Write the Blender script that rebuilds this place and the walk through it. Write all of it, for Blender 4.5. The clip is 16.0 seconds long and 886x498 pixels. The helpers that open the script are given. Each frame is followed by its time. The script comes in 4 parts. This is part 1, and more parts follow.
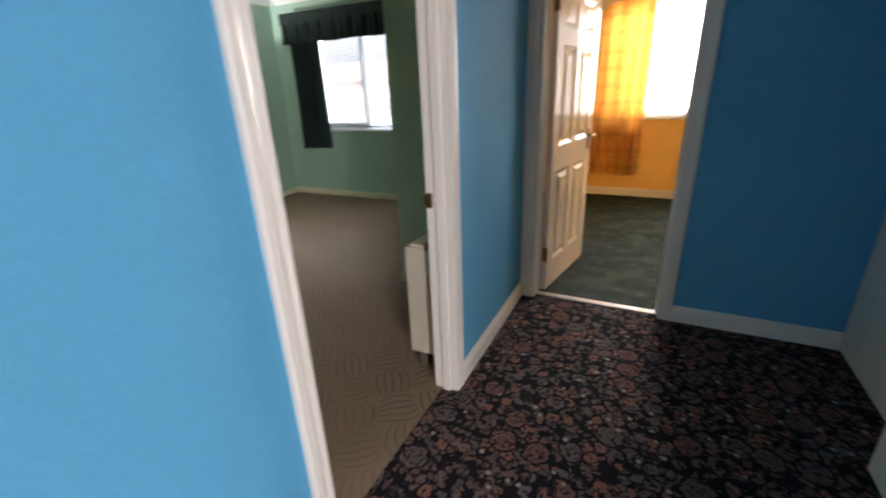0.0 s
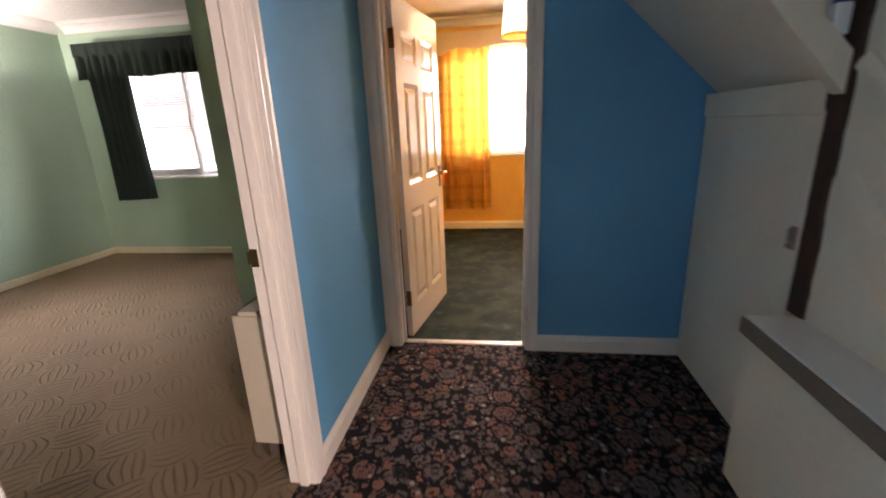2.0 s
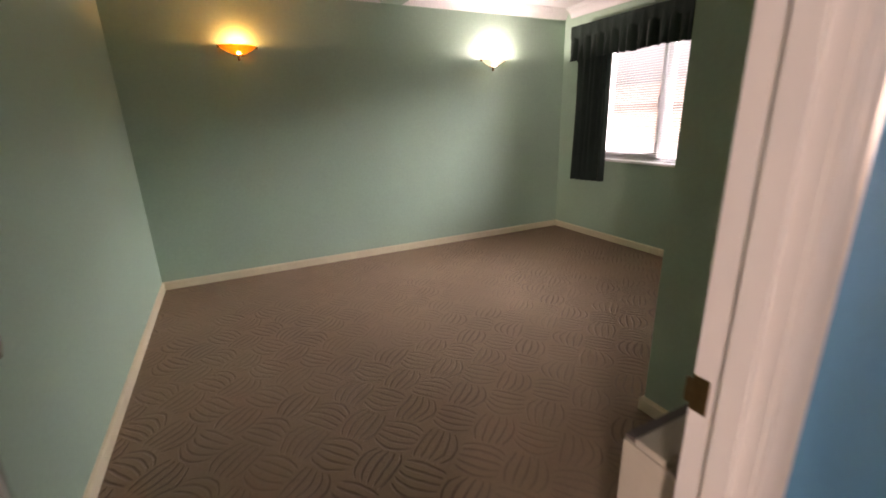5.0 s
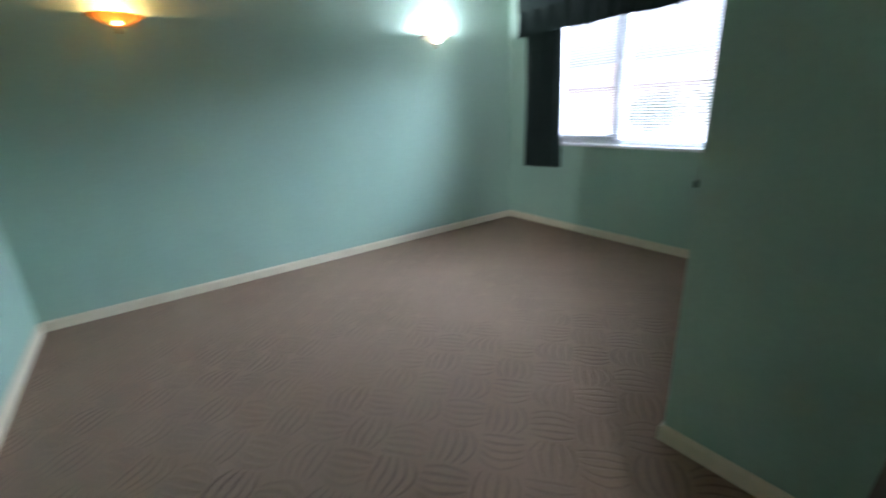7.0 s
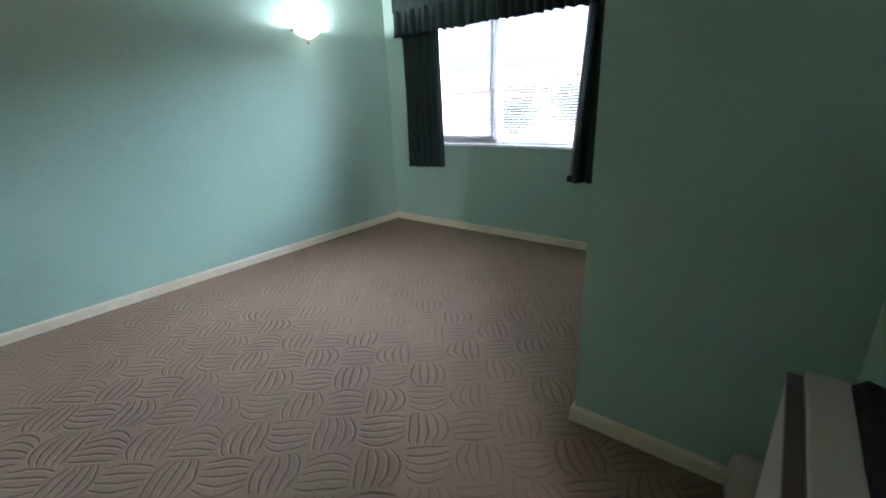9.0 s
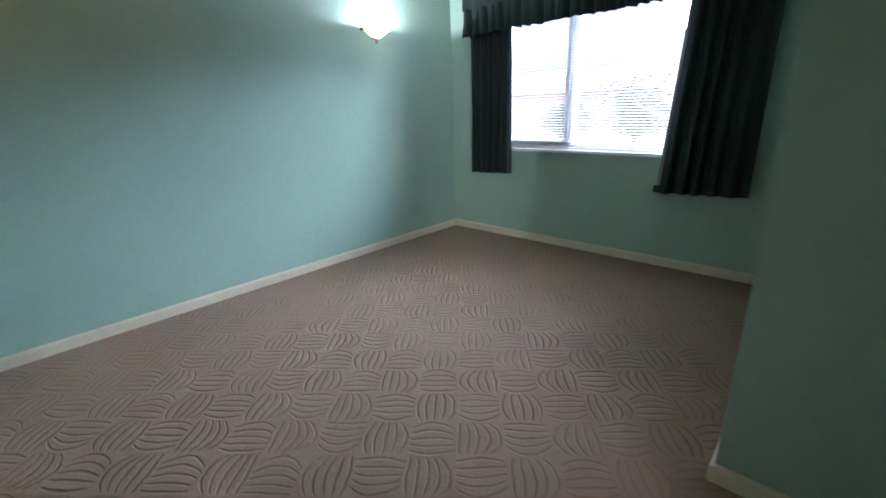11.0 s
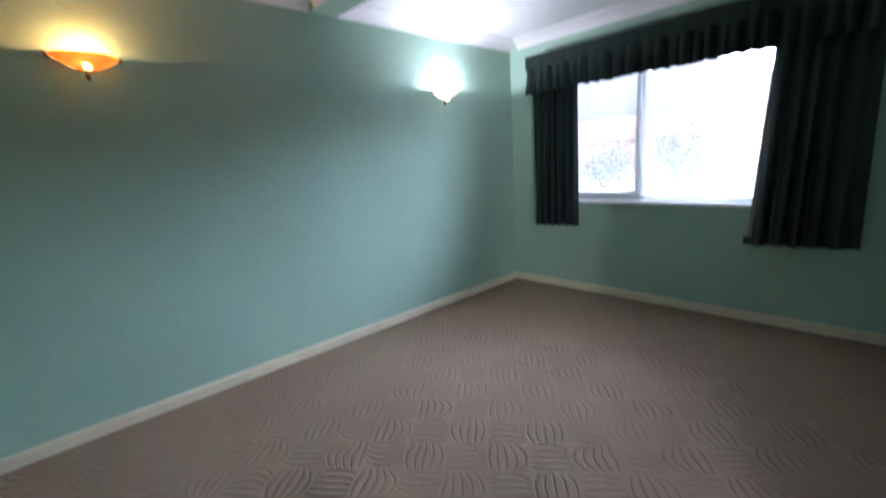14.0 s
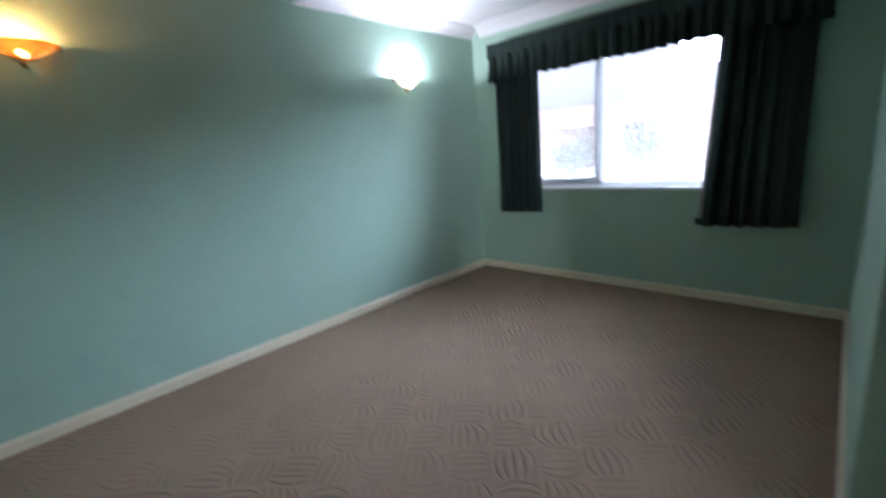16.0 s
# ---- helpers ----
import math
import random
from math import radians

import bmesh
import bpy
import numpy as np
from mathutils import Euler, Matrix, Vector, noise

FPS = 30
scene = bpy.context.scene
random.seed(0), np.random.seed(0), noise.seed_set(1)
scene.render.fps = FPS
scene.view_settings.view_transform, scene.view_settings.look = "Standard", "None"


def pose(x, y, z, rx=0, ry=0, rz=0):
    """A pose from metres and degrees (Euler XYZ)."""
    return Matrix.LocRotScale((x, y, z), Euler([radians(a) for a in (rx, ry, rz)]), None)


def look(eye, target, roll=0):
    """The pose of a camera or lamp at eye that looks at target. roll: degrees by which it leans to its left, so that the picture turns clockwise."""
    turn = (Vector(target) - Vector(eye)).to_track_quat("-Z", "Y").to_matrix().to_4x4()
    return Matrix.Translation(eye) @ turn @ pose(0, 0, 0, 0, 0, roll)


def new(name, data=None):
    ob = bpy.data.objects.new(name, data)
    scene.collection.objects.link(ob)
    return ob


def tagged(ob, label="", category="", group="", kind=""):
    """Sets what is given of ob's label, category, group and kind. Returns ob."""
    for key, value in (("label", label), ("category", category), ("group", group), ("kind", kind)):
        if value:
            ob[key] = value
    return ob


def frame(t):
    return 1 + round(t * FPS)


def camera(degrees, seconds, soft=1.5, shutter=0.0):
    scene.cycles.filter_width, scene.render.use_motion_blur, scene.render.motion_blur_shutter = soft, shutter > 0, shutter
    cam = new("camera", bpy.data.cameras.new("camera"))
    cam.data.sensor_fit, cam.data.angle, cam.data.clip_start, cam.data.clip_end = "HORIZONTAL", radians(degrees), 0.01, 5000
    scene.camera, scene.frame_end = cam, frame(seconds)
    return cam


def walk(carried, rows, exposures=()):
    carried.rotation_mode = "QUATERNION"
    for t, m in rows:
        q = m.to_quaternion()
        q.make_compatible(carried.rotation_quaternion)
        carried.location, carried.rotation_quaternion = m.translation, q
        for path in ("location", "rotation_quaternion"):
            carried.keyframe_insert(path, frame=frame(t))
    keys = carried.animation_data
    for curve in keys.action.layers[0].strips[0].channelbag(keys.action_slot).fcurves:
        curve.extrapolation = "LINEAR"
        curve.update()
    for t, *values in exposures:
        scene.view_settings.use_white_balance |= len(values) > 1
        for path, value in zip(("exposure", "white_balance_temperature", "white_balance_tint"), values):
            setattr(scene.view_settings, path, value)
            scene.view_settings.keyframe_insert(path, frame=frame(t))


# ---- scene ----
cam = camera(92.4, 16.0, 1.8, 0.9)
PATH = [
    (0, (0.726, 0.914, 1.374), (-0.115, 2.583, 0.661), -2.3),
    (0.5, (0.753, 0.944, 1.36), (0.137, 2.731, 0.706), -2.9),
    (1, (0.788, 0.985, 1.353), (0.474, 2.87, 0.762), -2.1),
    (1.5, (0.775, 1.042, 1.348), (0.503, 2.934, 0.76), -3.8),
    (2, (0.739, 1.169, 1.339), (0.453, 3.067, 0.776), -2.5),
    (2.5, (0.694, 1.328, 1.364), (0.247, 3.198, 0.816), -3.0),
    (3, (0.658, 1.453, 1.358), (-0.006, 3.253, 0.794), -2.0),
    (3.5, (0.632, 1.589, 1.364), (-0.468, 3.171, 0.827), -0.9),
    (4, (0.58, 1.657, 1.387), (-0.922, 2.855, 0.83), -0.8),
    (4.5, (0.443, 1.686, 1.397), (-1.242, 2.571, 0.782), -1.9),
    (4.7, (0.362, 1.735, 1.383), (-1.353, 2.582, 0.801), -1.6),
    (6.8, (-0.19, 1.94, 1.342), (-1.827, 2.882, 0.685), -3.3),
    (7, (-0.234, 1.94, 1.332), (-1.794, 3.015, 0.693), -3.1),
    (7.5, (-0.301, 1.957, 1.301), (-1.643, 3.307, 0.688), -2.0),
    (8, (-0.338, 1.94, 1.304), (-1.581, 3.392, 0.712), -1.8),
    (8.5, (-0.35, 1.933, 1.311), (-1.561, 3.404, 0.703), -2.4),
    (9, (-0.37, 1.936, 1.309), (-1.558, 3.407, 0.657), -2.4),
    (9.5, (-0.417, 1.924, 1.305), (-1.635, 3.372, 0.657), -2.0),
    (10, (-0.503, 1.946, 1.28), (-1.809, 3.324, 0.652), -1.3),
    (12.5, (-1.023, 1.83, 1.323), (-2.325, 3.216, 0.704), -3.2),
    (13, (-1.029, 1.792, 1.322), (-2.37, 3.152, 0.73), -2.8),
    (13.5, (-1.055, 1.767, 1.332), (-2.412, 3.109, 0.735), -3.4),
    (14, (-1.079, 1.735, 1.361), (-2.514, 3.068, 0.958), -3.8),
    (14.5, (-1.028, 1.722, 1.36), (-2.508, 3.055, 1.182), -3.6),
    (15, (-1.021, 1.707, 1.374), (-2.499, 3.051, 1.276), -3.2),
    (15.5, (-1.048, 1.689, 1.373), (-2.515, 3.028, 1.135), -4.5),
    (16, (-0.994, 1.769, 1.338), (-2.344, 3.173, 0.885), -4.6),
]
EXPO = [(0.0, 0.83, 6300, 18), (1.0, 0.97, 7600, 31), (2.2, 1.08, 7600, 34), (3.0, 1.04, 7700, 35), (4.0, 0.82, 9700, 40), (4.7, 0.76, 8500, 40), (7.0, 1.04, 5550, 21), (9.0, 1.09, 5550, 22), (10.2, 1.08, 5500, 23), (12.5, 0.94, 5450, 24), (15.0, 0.77, 5500, 25), (16.0, 0.79, 5500, 24)]
GREEN_DAY, ORANGE_DAY, HALL_FILL = 830, 76, 110
WARM_LAMP, COOL_LAMP, WARM_GLOW, COOL_GLOW = 7.0, 24.0, 0.25, 0.5
SHADE_BACKLIGHT = 2.0
walk(cam, [(t, look(eye, target, roll)) for t, eye, target, roll in PATH],
     exposures=EXPO)

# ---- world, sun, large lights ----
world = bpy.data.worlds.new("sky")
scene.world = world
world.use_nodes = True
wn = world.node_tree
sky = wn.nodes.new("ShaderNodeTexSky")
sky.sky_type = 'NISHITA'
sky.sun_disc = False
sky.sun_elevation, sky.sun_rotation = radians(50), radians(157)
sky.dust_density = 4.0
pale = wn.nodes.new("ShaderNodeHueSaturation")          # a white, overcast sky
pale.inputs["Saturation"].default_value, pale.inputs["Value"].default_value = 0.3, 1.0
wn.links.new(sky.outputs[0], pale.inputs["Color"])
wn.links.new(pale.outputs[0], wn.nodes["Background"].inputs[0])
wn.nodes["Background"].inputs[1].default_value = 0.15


def lamp(name, kind, m, energy, color, **more):
    data = bpy.data.lights.new(name, kind)
    data.energy, data.color = energy, color
    for k, v in more.items():
        if k == "size":
            if kind == 'AREA':
                data.shape = 'RECTANGLE'
                data.size, data.size_y = v
        elif k == "radius":
            data.shadow_soft_size = v
        elif k == "angle":
            data.angle = v
        elif k == "spread":
            data.spread = v
    ob = new(name, data)
    ob.matrix_world = m
    return ob


lamp("sun", 'SUN', look((6, -14, 18), (0, 0, 0)), 3.2, (1.0, 0.96, 0.9), angle=radians(12))
# daylight stand-ins: outside the green window, in the orange window's opening
lamp("window_daylight_green_room", 'AREA', look((-1.3, 8.2, 3.6), (-2.6, 4.5, 0.9)), GREEN_DAY, (0.81, 0.92, 1.0), size=(4.2, 3.1))
lamp("window_daylight_orange_room", 'AREA', look((1.0, 6.86, 1.57), (1.0, 0, 0.9)), ORANGE_DAY, (1.0, 0.93, 0.80), size=(1.35, 1.2))
# added fill lamp, the source of the hall's light is unseen
lamp("hall_fill_light", 'AREA', look((3.9, -1.9, 1.6), (0.0, 1.2, 1.6)), HALL_FILL, (1.0, 0.975, 0.94), size=(0.3, 1.2))


# ---- materials ----
def mat(name, color, rough=0.6, grain=0.04, scale=30.0, blot=0.05, blot_scale=1.6, bump=0.1, bump_scale=120.0, metal=0.0, spec=0.5):
    """Paint, plaster, cloth: a base colour with fine grain, wide blotches and a fine relief."""
    m = bpy.data.materials.new(name)
    m.use_nodes = True
    nt = m.node_tree
    b = nt.nodes["Principled BSDF"]
    b.inputs["Roughness"].default_value = rough
    b.inputs["Metallic"].default_value = metal
    b.inputs["Specular IOR Level"].default_value = spec
    co = nt.nodes.new("ShaderNodeTexCoord")

    def nz(s, detail):
        n = nt.nodes.new("ShaderNodeTexNoise")
        n.inputs["Scale"].default_value, n.inputs["Detail"].default_value = s, detail
        nt.links.new(co.outputs["Object"], n.inputs["Vector"])
        return n
    fine, wide, rel = nz(scale, 4), nz(blot_scale, 3), nz(bump_scale, 3)

    def ramp(src, amount):
        r = nt.nodes.new("ShaderNodeMapRange")
        r.inputs["From Min"].default_value, r.inputs["From Max"].default_value = 0.3, 0.7
        r.inputs["To Min"].default_value, r.inputs["To Max"].default_value = 1 - amount, 1 + amount
        nt.links.new(src.outputs["Fac"], r.inputs["Value"])
        return r
    a, c = ramp(fine, grain), ramp(wide, blot)
    mul = nt.nodes.new("ShaderNodeMath")
    mul.operation = 'MULTIPLY'
    nt.links.new(a.outputs[0], mul.inputs[0])
    nt.links.new(c.outputs[0], mul.inputs[1])
    vm = nt.nodes.new("ShaderNodeVectorMath")
    vm.operation = 'SCALE'
    vm.inputs[0].default_value = color
    nt.links.new(mul.outputs[0], vm.inputs["Scale"])
    nt.links.new(vm.outputs[0], b.inputs["Base Color"])
    rr = nt.nodes.new("ShaderNodeMapRange")
    rr.inputs["To Min"].default_value, rr.inputs["To Max"].default_value = max(0.02, rough - 0.08), min(1, rough + 0.08)
    nt.links.new(wide.outputs["Fac"], rr.inputs["Value"])
    nt.links.new(rr.outputs[0], b.inputs["Roughness"])
    bp = nt.nodes.new("ShaderNodeBump")
    bp.inputs["Strength"].default_value, bp.inputs["Distance"].default_value = bump, 0.004
    nt.links.new(rel.outputs["Fac"], bp.inputs["Height"])
    nt.links.new(bp.outputs[0], b.inputs["Normal"])
    return m


M = {}
M["blue"] = mat("blue_wall_paint", (0.10, 0.355, 0.59), 0.8, 0.03, 60, 0.06, 1.2, 0.25, 160, spec=0.15)
M["green"] = mat("pale_green_wall_paint", (0.32, 0.462, 0.358), 0.7, 0.03, 50, 0.06, 0.9, 0.2, 140, spec=0.3)
M["orange"] = mat("orange_wall_paint", (0.86, 0.53, 0.14), 0.65, 0.03, 50, 0.05, 1.0, 0.2, 140)
M["magnolia"] = mat("off_white_wall_paint", (0.80, 0.71, 0.58), 0.6, 0.03, 40, 0.06, 1.4, 0.2, 110)
M["gloss"] = mat("white_gloss_paint", (0.78, 0.735, 0.68), 0.36, 0.004, 25, 0.02, 2.5, 0.0, 60)
M["door_gloss"] = mat("white_gloss_door_paint", (0.72, 0.67, 0.61), 0.12, 0.004, 25, 0.02, 2.5, 0.0, 60, spec=0.8)
M["cream"] = mat("cream_gloss_skirting", (0.62, 0.56, 0.39), 0.35, 0.03, 25, 0.06, 2.5, 0.05, 60)
M["plaster"] = mat("white_ceiling_plaster", (0.74, 0.74, 0.72), 0.75, 0.03, 30, 0.05, 1.3, 0.1, 60)
M["taupe"] = mat("worn_taupe_paint", (0.22, 0.175, 0.135), 0.5, 0.08, 40, 0.12, 5, 0.1, 90)
M["upvc"] = mat("white_window_plastic", (0.88, 0.88, 0.88), 0.3, 0.01, 20, 0.02, 2, 0.02, 50)
M["brass"] = mat("aged_brass", (0.20, 0.13, 0.06), 0.38, 0.1, 90, 0.1, 20, 0.1, 200, metal=1.0)
M["steel"] = mat("dull_steel", (0.35, 0.34, 0.33), 0.35, 0.05, 90, 0.06, 20, 0.05, 200, metal=1.0)
M["strip"] = mat("aluminium_threshold", (0.65, 0.62, 0.58), 0.3, 0.05, 90, 0.06, 20, 0.05, 200, metal=1.0)
M["brownwood"] = mat("bare_dark_brown_timber", (0.055, 0.022, 0.013), 0.7, 0.25, 40, 0.2, 6, 0.4, 70)
M["darkgreen"] = mat("dark_green_curtain_cloth", (0.018, 0.029, 0.024), 0.85, 0.12, 220, 0.1, 4, 0.4, 500, spec=0.15)
M["lining"] = mat("curtain_lining", (0.22, 0.19, 0.15), 0.8, 0.06, 150, 0.1, 4, 0.3, 400)
M["heater"] = mat("beige_heater_enamel", (0.50, 0.45, 0.36), 0.45, 0.02, 60, 0.04, 3, 0.05, 200)
M["grille"] = mat("brown_grille_enamel", (0.11, 0.085, 0.07), 0.5, 0.05, 60, 0.05, 6, 0.1, 200)
M["black"] = mat("black_strip", (0.008, 0.008, 0.009), 0.9, 0.2, 150, 0.1, 5, 0.4, 300)
M["bluecloth"] = mat("blue_plastic", (0.02, 0.04, 0.30), 0.4, 0.05, 40, 0.05, 5, 0.05, 100)
M["ground"] = mat("pale_gravel_ground", (0.62, 0.61, 0.57), 0.9, 0.3, 8, 0.3, 0.3, 0.5, 40)
M["rooftile"] = mat("brown_roof_tile", (0.34, 0.26, 0.23), 0.8, 0.2, 14, 0.12, 0.5, 0.3, 60)
M["cream_board"] = mat("cream_painted_board", (0.70, 0.58, 0.38), 0.5, 0.03, 30, 0.05, 2.0, 0.1, 80)
M["leaf"] = mat("shrub_leaf", (0.12, 0.15, 0.08), 0.6, 0.2, 30, 0.2, 1.0, 0.1, 60)
M["bark"] = mat("shrub_bark", (0.14, 0.11, 0.08), 0.9, 0.2, 30, 0.2, 4.0, 0.5, 60)



class Nodes:
    """Shortcuts for node maths in one material."""
    def __init__(self, name, rough=0.95):
        self.m = bpy.data.materials.new(name)
        self.m.use_nodes = True
        self.t = self.m.node_tree
        self.b = self.t.nodes["Principled BSDF"]
        self.b.inputs["Roughness"].default_value = rough
        self.b.inputs["Specular IOR Level"].default_value = 0.2
        self.co = self.t.nodes.new("ShaderNodeTexCoord").outputs["Object"]

    def put(self, socket, v):
        if isinstance(v, (int, float, tuple)):
            socket.default_value = v
        else:
            self.t.links.new(v, socket)

    def math(self, op, a, b=0.0, c=0.0):
        n = self.t.nodes.new("ShaderNodeMath")
        n.operation = op
        for s, v in zip(n.inputs, (a, b, c)):
            self.put(s, v)
        return n.outputs[0]

    def mapped(self, turn=0.0, scale=(1, 1, 1), vec=None):
        n = self.t.nodes.new("ShaderNodeMapping")
        n.inputs["Rotation"].default_value = (0, 0, radians(turn))
        n.inputs["Scale"].default_value = scale
        self.put(n.inputs["Vector"], vec or self.co)
        return n.outputs[0]

    def noise(self, scale, detail=3, vec=None, color=False):
        n = self.t.nodes.new("ShaderNodeTexNoise")
        n.inputs["Scale"].default_value, n.inputs["Detail"].default_value = scale, detail
        self.put(n.inputs["Vector"], vec or self.co)
        return n.outputs["Color" if color else "Fac"]

    def voronoi(self, scale, vec, feature='F1'):
        n = self.t.nodes.new("ShaderNodeTexVoronoi")
        n.feature = feature
        n.inputs["Scale"].default_value = scale
        self.put(n.inputs["Vector"], vec)
        return n

    def range(self, v, a, b, c=0.0, d=1.0, soft=True):
        n = self.t.nodes.new("ShaderNodeMapRange")
        n.interpolation_type = 'SMOOTHSTEP' if soft else 'LINEAR'
        for k, s in zip(("Value", "From Min", "From Max", "To Min", "To Max"), (v, a, b, c, d)):
            self.put(n.inputs[k], s)
        return n.outputs[0]

    def mix(self, f, a, b, blend='MIX'):
        n = self.t.nodes.new("ShaderNodeMix")
        n.data_type, n.blend_type = 'RGBA', blend
        self.put(n.inputs[0], f)
        self.put(n.inputs[6], (*a, 1) if isinstance(a, tuple) else a)
        self.put(n.inputs[7], (*b, 1) if isinstance(b, tuple) else b)
        return n.outputs[2]

    def warp(self, vec, amount, scale):
        col = self.noise(scale, 2, vec, True)
        v = self.t.nodes.new("ShaderNodeVectorMath")
        v.operation = 'MULTIPLY_ADD'
        self.put(v.inputs[0], col)
        v.inputs[1].default_value = (amount, amount, 0)
        self.put(v.inputs[2], vec)
        return v.outputs[0]

    def done(self, color, height, strength, distance):
        self.put(self.b.inputs["Base Color"], color)
        bp = self.t.nodes.new("ShaderNodeBump")
        bp.inputs["Strength"].default_value, bp.inputs["Distance"].default_value = strength, distance
        self.put(bp.inputs["Height"], height)
        self.t.links.new(bp.outputs[0], self.b.inputs["Normal"])
        return self.m


def flower_carpet():
    """Near-black navy pile crowded with dusky pink rosettes, grey-brown leaves and cream buds."""
    n = Nodes("flower_carpet")
    flat = n.mapped(0, (1, 1, 0))
    v = n.warp(flat, 0.03, 30)
    big, mid, leaf, bud = n.voronoi(7.2, v), n.voronoi(18, v), n.voronoi(34, n.warp(flat, 0.06, 18)), n.voronoi(14, n.mapped(33, (1, 1, 0)))
    big.inputs["Randomness"].default_value = 0.55

    def chance(vor):
        c = n.t.nodes.new("ShaderNodeSeparateColor")
        n.put(c.inputs[0], vor.outputs["Color"])
        return c.outputs
    cb, cm, cl, cu = chance(big), chance(mid), chance(leaf), chance(bud)
    col = n.mix(n.noise(11, 2, v), (0.005, 0.005, 0.012), (0.014, 0.007, 0.010))
    # leaves and stems
    m = n.math('MULTIPLY', n.range(leaf.outputs["Distance"], 0.50, 0.58, 1, 0), n.math('GREATER_THAN', cl[0], 0.15))
    col = n.mix(m, col, n.mix(cl[1], (0.10, 0.090, 0.086), (0.20, 0.12, 0.10)))
    # middling blossoms, ragged at the rim
    rim = n.math('ADD', mid.outputs["Distance"], n.math('MULTIPLY', n.math('SUBTRACT', n.noise(60, 2, v), 0.5), 0.30))
    gap = n.math('MULTIPLY', n.range(rim, 0.54, 0.58, 1, 0), n.math('GREATER_THAN', cm[0], 0.45))
    col = n.mix(gap, col, (0.006, 0.005, 0.010))
    m = n.math('MULTIPLY', n.range(rim, 0.46, 0.50, 1, 0), n.math('GREATER_THAN', cm[0], 0.45))
    tint = n.mix(n.range(cm[1], 0.3, 0.7), (0.30, 0.135, 0.100), (0.17, 0.135, 0.125))
    col = n.mix(m, col, n.mix(n.range(rim, 0.09, 0.14, 1, 0), tint, (0.03, 0.018, 0.022)))
    # large rosettes with rings of petals
    rim = n.math('ADD', big.outputs["Distance"], n.math('MULTIPLY', n.math('SUBTRACT', n.noise(34, 2, v), 0.5), 0.26))
    ring = n.math('SINE', n.math('MULTIPLY', rim, 52))
    on = n.math('GREATER_THAN', cb[0], 0.3)
    col = n.mix(n.math('MULTIPLY', n.range(rim, 0.45, 0.48, 1, 0), on), col, (0.006, 0.005, 0.010))
    rose = n.mix(n.range(cb[1], 0.35, 0.65), (0.24, 0.12, 0.10), (0.17, 0.135, 0.13))
    col = n.mix(n.math('MULTIPLY', n.range(rim, 0.39, 0.42, 1, 0), on), col, n.mix(n.range(ring, 0.1, 0.8, 0, 0.75), rose, (0.05, 0.03, 0.034)))
    # fine dark veins break up every motif
    col = n.mix(n.range(n.noise(48, 3, flat), 0.40, 0.47, 0.85, 0), col, (0.007, 0.006, 0.011))
    # cream buds
    m = n.math('MULTIPLY', n.range(bud.outputs["Distance"], 0.13, 0.17, 1, 0), n.math('GREATER_THAN', cu[0], 0.3))
    col = n.mix(m, col, (0.40, 0.36, 0.31))
    pile = n.noise(420, 2)
    col = n.mix(1.0, col, n.mix(pile, (0.40, 0.40, 0.40), (0.98, 0.95, 0.95)), 'MULTIPLY')
    return n.done(col, pile, 0.5, 0.006)


